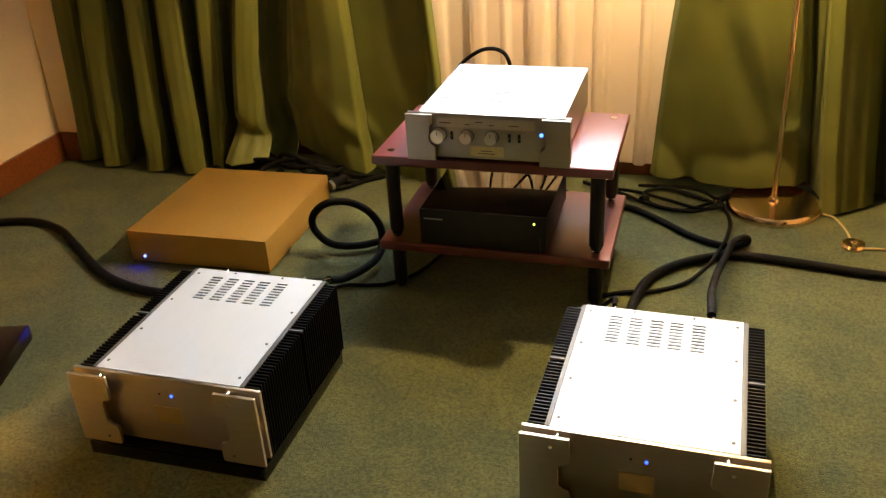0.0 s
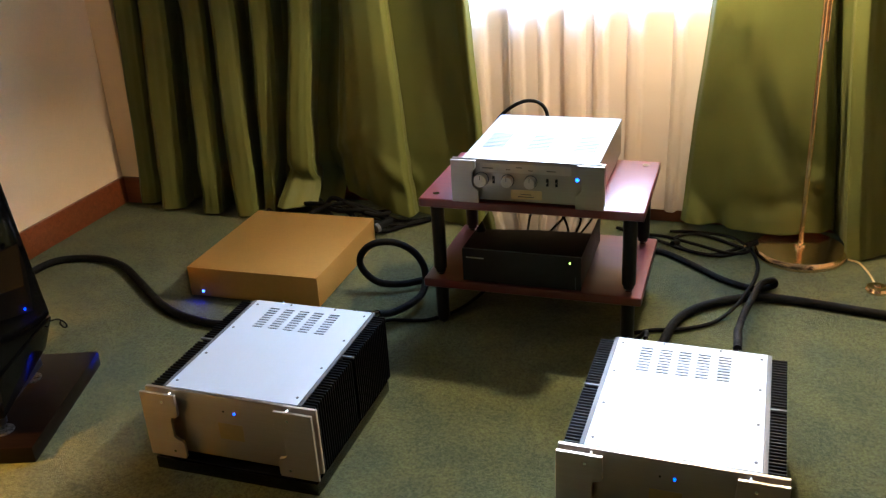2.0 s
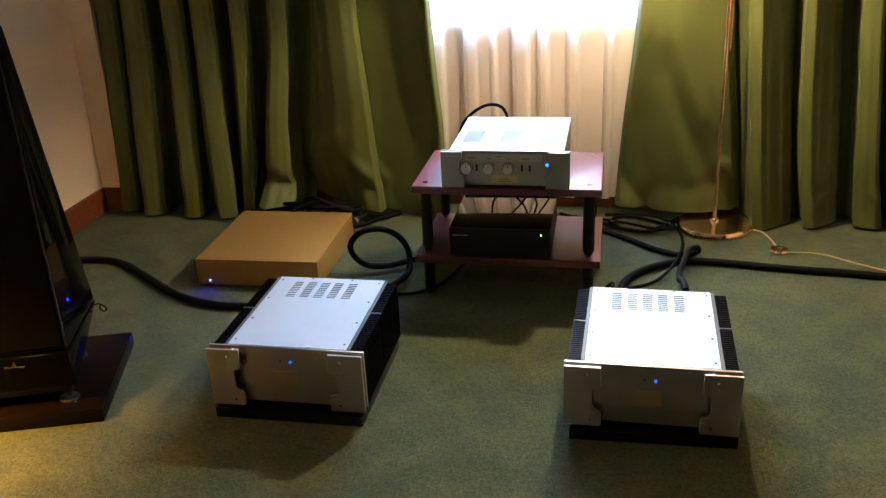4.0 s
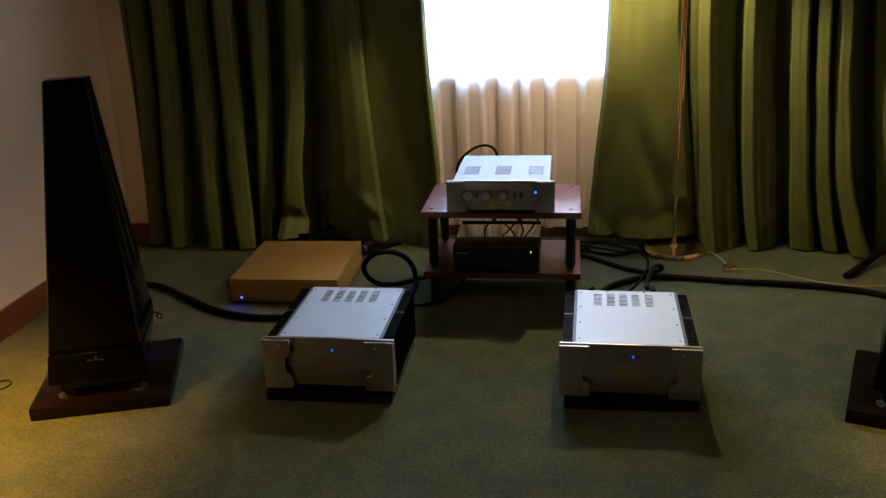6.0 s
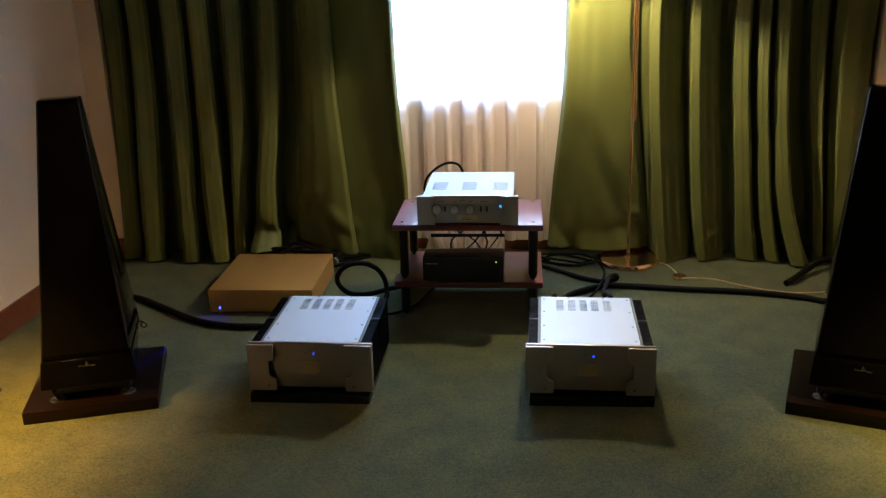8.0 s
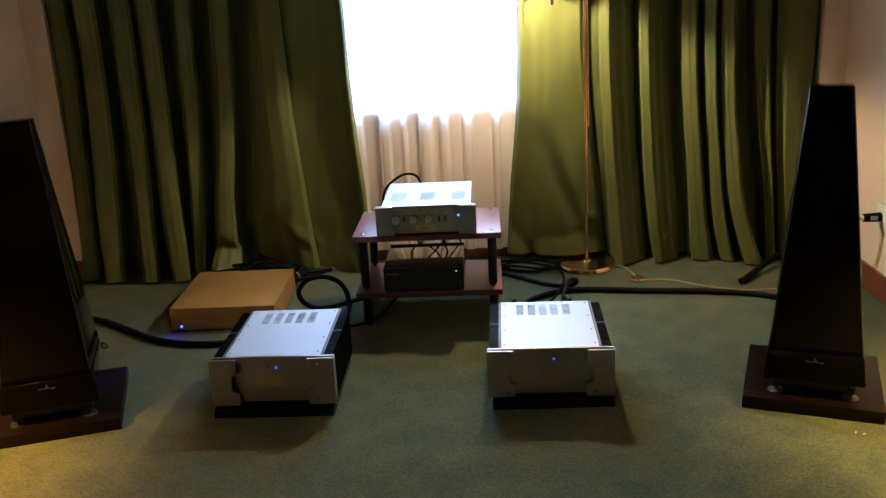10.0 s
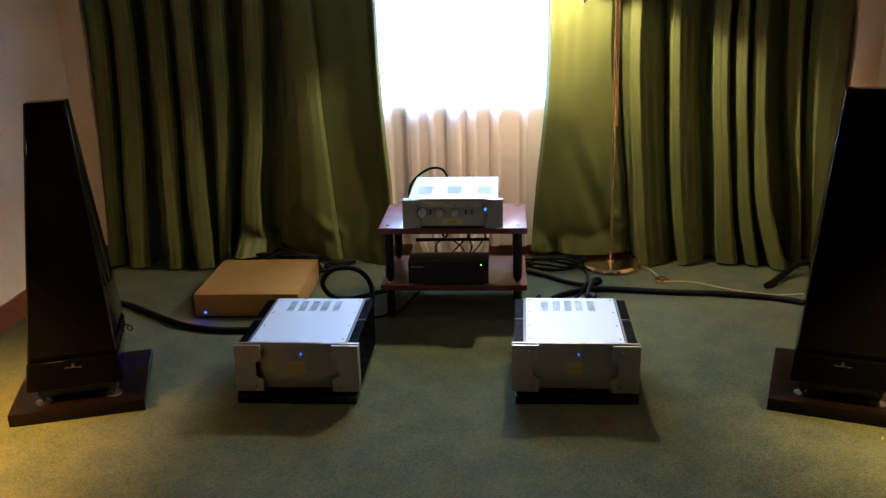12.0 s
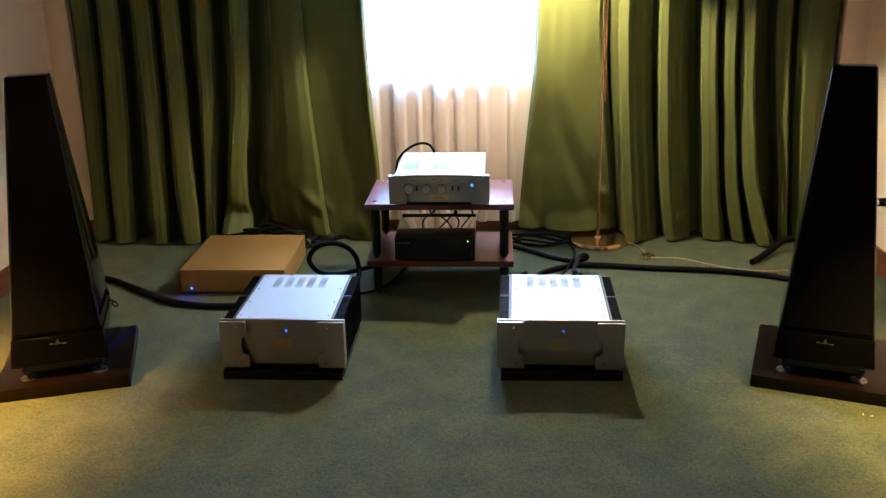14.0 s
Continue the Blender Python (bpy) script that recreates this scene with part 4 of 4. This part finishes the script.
cable("interconnect_cable", [(0.16, 0.40, 0.03), (0.02, 0.33, 0.03), (-0.08, 0.262, 0.028), (-0.16, 0.212, 0.024), (-0.235, 0.19, 0.034), (-0.282, 0.187, 0.070), (-0.294, 0.188, 0.112), (-0.270, 0.19, 0.152), (-0.226, 0.193, 0.176), (-0.165, 0.198, 0.178), (-0.112, 0.203, 0.152),
                             (-0.080, 0.205, 0.105), (-0.068, 0.185, 0.062), (-0.062, 0.13, 0.040), (-0.078, 0.06, 0.036), (-0.108, -0.02, 0.045), (-0.105, -0.10, 0.085), (-0.085, -0.17, 0.125), (-0.072, -0.205, 0.146)], 0.0115,
      "thick black cable with one upright loop on the carpet", ends=[((-0.073, -0.203, 0.145), (0.0, -1, 0.45), 0.05, 0.010, CHROME_M), ((-0.074, -0.248, 0.165), (-0.1, -1, 0.5), 0.06, 0.0125, RUBBER_M)])
cable("thin_cable", [(-0.10, -0.34, 0.09), (-0.14, -0.22, 0.05), (-0.16, -0.08, 0.012), (-0.132, -0.005, 0.008), (-0.058, 0.012, 0.008), (0.002, 0.035, 0.008), (0.07, 0.12, 0.008), (0.12, 0.30, 0.008), (0.16, 0.50, 0.008)], 0.0055, "thin black cable running under the rack", RUBBER_M)
cable("interconnect_cable", [(0.42, 0.52, 0.10), (0.52, 0.62, 0.03), (0.626, 0.657, 0.0112), (0.722, 0.588, 0.0112), (0.832, 0.486, 0.0112), (0.92, 0.438, 0.0112), (0.962, 0.440, 0.0112), (0.995, 0.456, 0.020), (0.987, 0.450, 0.038), (0.952, 0.388, 0.052), (0.928, 0.27, 0.06),
                             (0.907, 0.155, 0.068), (0.895, 0.0, 0.11), (0.890, -0.14, 0.175), (0.890, -0.26, 0.214), (0.890, -0.30, 0.216)], 0.0102, "thick black cable with a tight bend beside the lamp")
cable("speaker_cable", [(0.70, -0.335, 0.12), (0.70, -0.22, 0.09), (0.695, -0.08, 0.04), (0.698, 0.06, 0.0145), (0.728, 0.19, 0.0138), (0.80, 0.29, 0.0138), (0.92, 0.365, 0.0138), (1.03, 0.375, 0.0138), (1.30, 0.335, 0.0138), (1.50, 0.315, 0.0138), (1.70, 0.275, 0.0138),
                        (1.86, 0.20, 0.0138), (1.93, 0.02, 0.03), (1.88, -0.20, 0.12), (1.82, -0.40, 0.21)], 0.0136, "thick black sleeved speaker cable lying on the carpet")
cable("thin_cable", [(0.678, -0.30, 0.216), (0.672, -0.24, 0.20), (0.62, -0.06, 0.06), (0.60, 0.07, 0.009), (0.66, 0.112, 0.008), (0.739, 0.134, 0.008), (0.828, 0.199, 0.008), (0.888, 0.28, 0.03), (0.918, 0.36, 0.046), (0.935, 0.46, 0.03), (0.945, 0.60, 0.010), (0.93, 0.70, 0.010), (0.90, 0.75, 0.010), (0.80, 0.67, 0.009), (0.70, 0.70, 0.009),
                     (0.665, 0.78, 0.012), (0.74, 0.83, 0.012), (0.86, 0.76, 0.012), (0.90, 0.70, 0.02), (0.82, 0.64, 0.02), (0.70, 0.67, 0.02), (0.60, 0.76, 0.010), (0.45, 0.84, 0.010)], 0.0060, "thin black cable coiled loosely beside the lamp", RUBBER_M)
cable("thin_cable", [(0.50, 0.80, 0.008), (0.62, 0.80, 0.007), (0.74, 0.72, 0.020), (0.85, 0.655, 0.026), (0.915, 0.70, 0.022), (0.86, 0.80, 0.020), (0.76, 0.85, 0.010), (0.64, 0.85, 0.008)], 0.0055, "thin black cable coiled loosely beside the lamp", RUBBER_M)
for p, d in (((0.675, 0.735, 0.0145), (-0.2, -0.6, 0.2)), ((0.905, 0.735, 0.022), (0.5, 0.4, 0.1))):
    pl = thing("cable_plug", pose(*p), "small black plug with a metal tip on the carpet", "plug")
    part("grip", cyl(B(), (0, 0, 0), d, 0.012, 0.009, 0.045, 16), RUBBER_M, pl)
    part("tip", cyl(B(), Vector(d).normalized() * -0.012, d, 0.006, 0.006, 0.013, 12), BRASS_M, pl)
# leads behind the rack, from the preamplifier down to the source unit
for a, b, c in (((0.19, 0.45, 0.47), (0.20, 0.52, 0.33), (0.26, 0.34, 0.24)), ((0.36, 0.45, 0.47), (0.32, 0.52, 0.33), (0.24, 0.36, 0.22)),
                ((0.39, 0.45, 0.47), (0.39, 0.52, 0.34), (0.36, 0.34, 0.24)), ((0.41, 0.45, 0.47), (0.43, 0.52, 0.34), (0.45, 0.36, 0.23))):
    cable("thin_cable", [a, (a[0], a[1] + 0.05, a[2] - 0.03), b, (c[0], c[1] + 0.05, c[2] + 0.01), c], 0.005, "thin black lead hanging behind the rack", RUBBER_M)
cable("power_cable", [(0.115, 0.441, 0.445), (0.088, 0.475, 0.445), (0.096, 0.495, 0.497), (0.135, 0.50, 0.541), (0.188, 0.50, 0.571), (0.236, 0.50, 0.570), (0.264, 0.50, 0.538), (0.28, 0.50, 0.45), (0.34, 0.55, 0.30), (0.40, 0.60, 0.10), (0.48, 0.70, 0.012)], 0.006, "black cable arching above the preamplifier", RUBBER_M)
# bundle behind the gold box
for k, pts in enumerate(([(-0.80, 0.53, 0.05), (-0.82, 0.60, 0.06), (-0.74, 0.63, 0.05), (-0.60, 0.66, 0.03), (-0.48, 0.66, 0.05), (-0.40, 0.67, 0.03), (-0.33, 0.72, 0.012), (-0.25, 0.80, 0.010)],
                         [(-0.52, 0.53, 0.06), (-0.50, 0.60, 0.08), (-0.60, 0.64, 0.10), (-0.74, 0.66, 0.09), (-0.86, 0.70, 0.03), (-0.9, 0.80, 0.01)],
                         [(-0.66, 0.53, 0.06), (-0.66, 0.60, 0.09), (-0.56, 0.65, 0.11), (-0.44, 0.68, 0.07), (-0.36, 0.72, 0.02), (-0.25, 0.80, 0.01)],
                         [(-0.70, 0.70, 0.02), (-0.60, 0.62, 0.05), (-0.48, 0.60, 0.06), (-0.40, 0.66, 0.04), (-0.46, 0.74, 0.03), (-0.58, 0.74, 0.05), (-0.64, 0.68, 0.08), (-0.56, 0.60, 0.10), (-0.45, 0.64, 0.09), (-0.38, 0.70, 0.02)],
                         [(-0.33, 0.72, 0.012), (-0.39, 0.64, 0.014), (-0.47, 0.60, 0.03), (-0.55, 0.64, 0.02), (-0.50, 0.72, 0.04), (-0.40, 0.72, 0.06), (-0.44, 0.63, 0.08), (-0.60, 0.67, 0.12), (-0.68, 0.74, 0.06)])):
    cable("power_cable", pts, 0.009, "black mains cable bunched behind the gold box", RUBBER_M)
for p, d in (((-0.375, 0.565, 0.075), (0.6, 0.9, 0.15)), ((-0.79, 0.56, 0.085), (-0.8, 0.6, 0.1)), ((-0.60, 0.56, 0.08), (0.2, 1, 0.1))):
    pl = thing("cable_plug", pose(*p), "black connector plugged in behind the gold box", "plug")
    part("grip", cyl(B(), (0, -0.03, 0), d, 0.016, 0.013, 0.06, 16), RUBBER_M, pl)
    part("ring", cyl(B(), (0, -0.045, 0), d, 0.017, 0.017, 0.012, 16), RAIL_M, pl)
# cable rising to the east wall, lead by the loudspeaker
cable("power_cable", [(1.765, 0.415, 0.016), (1.82, 0.48, 0.018), (1.90, 0.57, 0.03), (1.99, 0.65, 0.05), (2.10, 0.66, 0.04), (2.22, 0.55, 0.02)], 0.015, "thick black mains cable lying before the curtain", RUBBER_M)
cable("bare_wire", [(-1.415, -0.80, 0.003), (-1.385, -0.79, 0.003), (-1.38, -0.75, 0.003), (-1.41, -0.73, 0.003), (-1.45, -0.76, 0.003), (-1.50, -0.82, 0.003), (-1.58, -0.84, 0.003)], 0.0028, "thin dark wire curled on the carpet", RUBBER_M)
cable("bare_wire", [(-0.989, -0.48, 0.155), (-0.959, -0.475, 0.164), (-0.939, -0.47, 0.168), (-0.922, -0.468, 0.160), (-0.918, -0.466, 0.147), (-0.930, -0.465, 0.140), (-0.940, -0.466, 0.150), (-0.932, -0.470, 0.162)], 0.0022, "thin bare lead curling from a loudspeaker", RUBBER_M)

# wall socket with a plug
so = thing("power_socket", pose(XE, 0.225, 0.365, 0, 0, 0), "ivory plastic wall socket", "socket")
part("plate", box(B(), -0.010, -0.0003, -0.056, 0.056, -0.056, 0.056, 0.004, 3), SOCKET_M, so)
pg = thing("mains_plug", pose(XE - 0.0105, 0.235, 0.362), "black mains plug pushed into the wall socket", "plug")
part("grip", cyl(B(), (0, 0, 0), (-1, 0.0, -0.02), 0.021, 0.018, 0.075, 20), RUBBER_M, pg)
part("tag", box(B(), -0.05, -0.02, -0.021, -0.019, -0.008, 0.010), SILVERPRINT_M, pg, "small silver print")
part("collar", cyl(B(), (-0.075, 0, -0.0015), (-1, 0, -0.02), 0.012, 0.012, 0.014, 16), SOCKET_M, pg)
part("lead", tube(B(), [(-0.088, 0, -0.002), (-0.13, 0.01, -0.02), (-0.16, 0.06, -0.12), (-0.15, 0.15, -0.25), (-0.12, 0.22, -0.34), (-0.10, 0.27, -0.348)], 0.008, 10), RUBBER_M, pg)


# low stool by the east wall, and small litter on the carpet
stool = thing("low_stool", pose(1.99, -1.52, 0), "low dark brown leather stool standing on the carpet", "stool")
part("seat", box(B(), -0.235, 0.235, -0.19, 0.19, 0.075, 0.185, 0.03, 4), STOOL_M, stool, "dark brown leather seat")
for x in (-0.20, 0.20):
    for y in (-0.155, 0.155):
        part("leg", cyl(B(), (x, y, 0.0), (0, 0, 1), 0.018, 0.026, 0.082, 16), PLINTH_M, stool)
for x, y, a in ((1.765, -1.005, 20), (1.742, -0.995, 70), (0.34, -1.62, 40)):
    scrap = solid("litter", box(B(), -0.006, 0.006, -0.0025, 0.0025, 0.0, 0.003, 0.0008), CORD_M, "tiny pale scrap lying on the carpet", "litter")
    scrap.matrix_world = pose(x, y, 0.0, 0, 0, a)
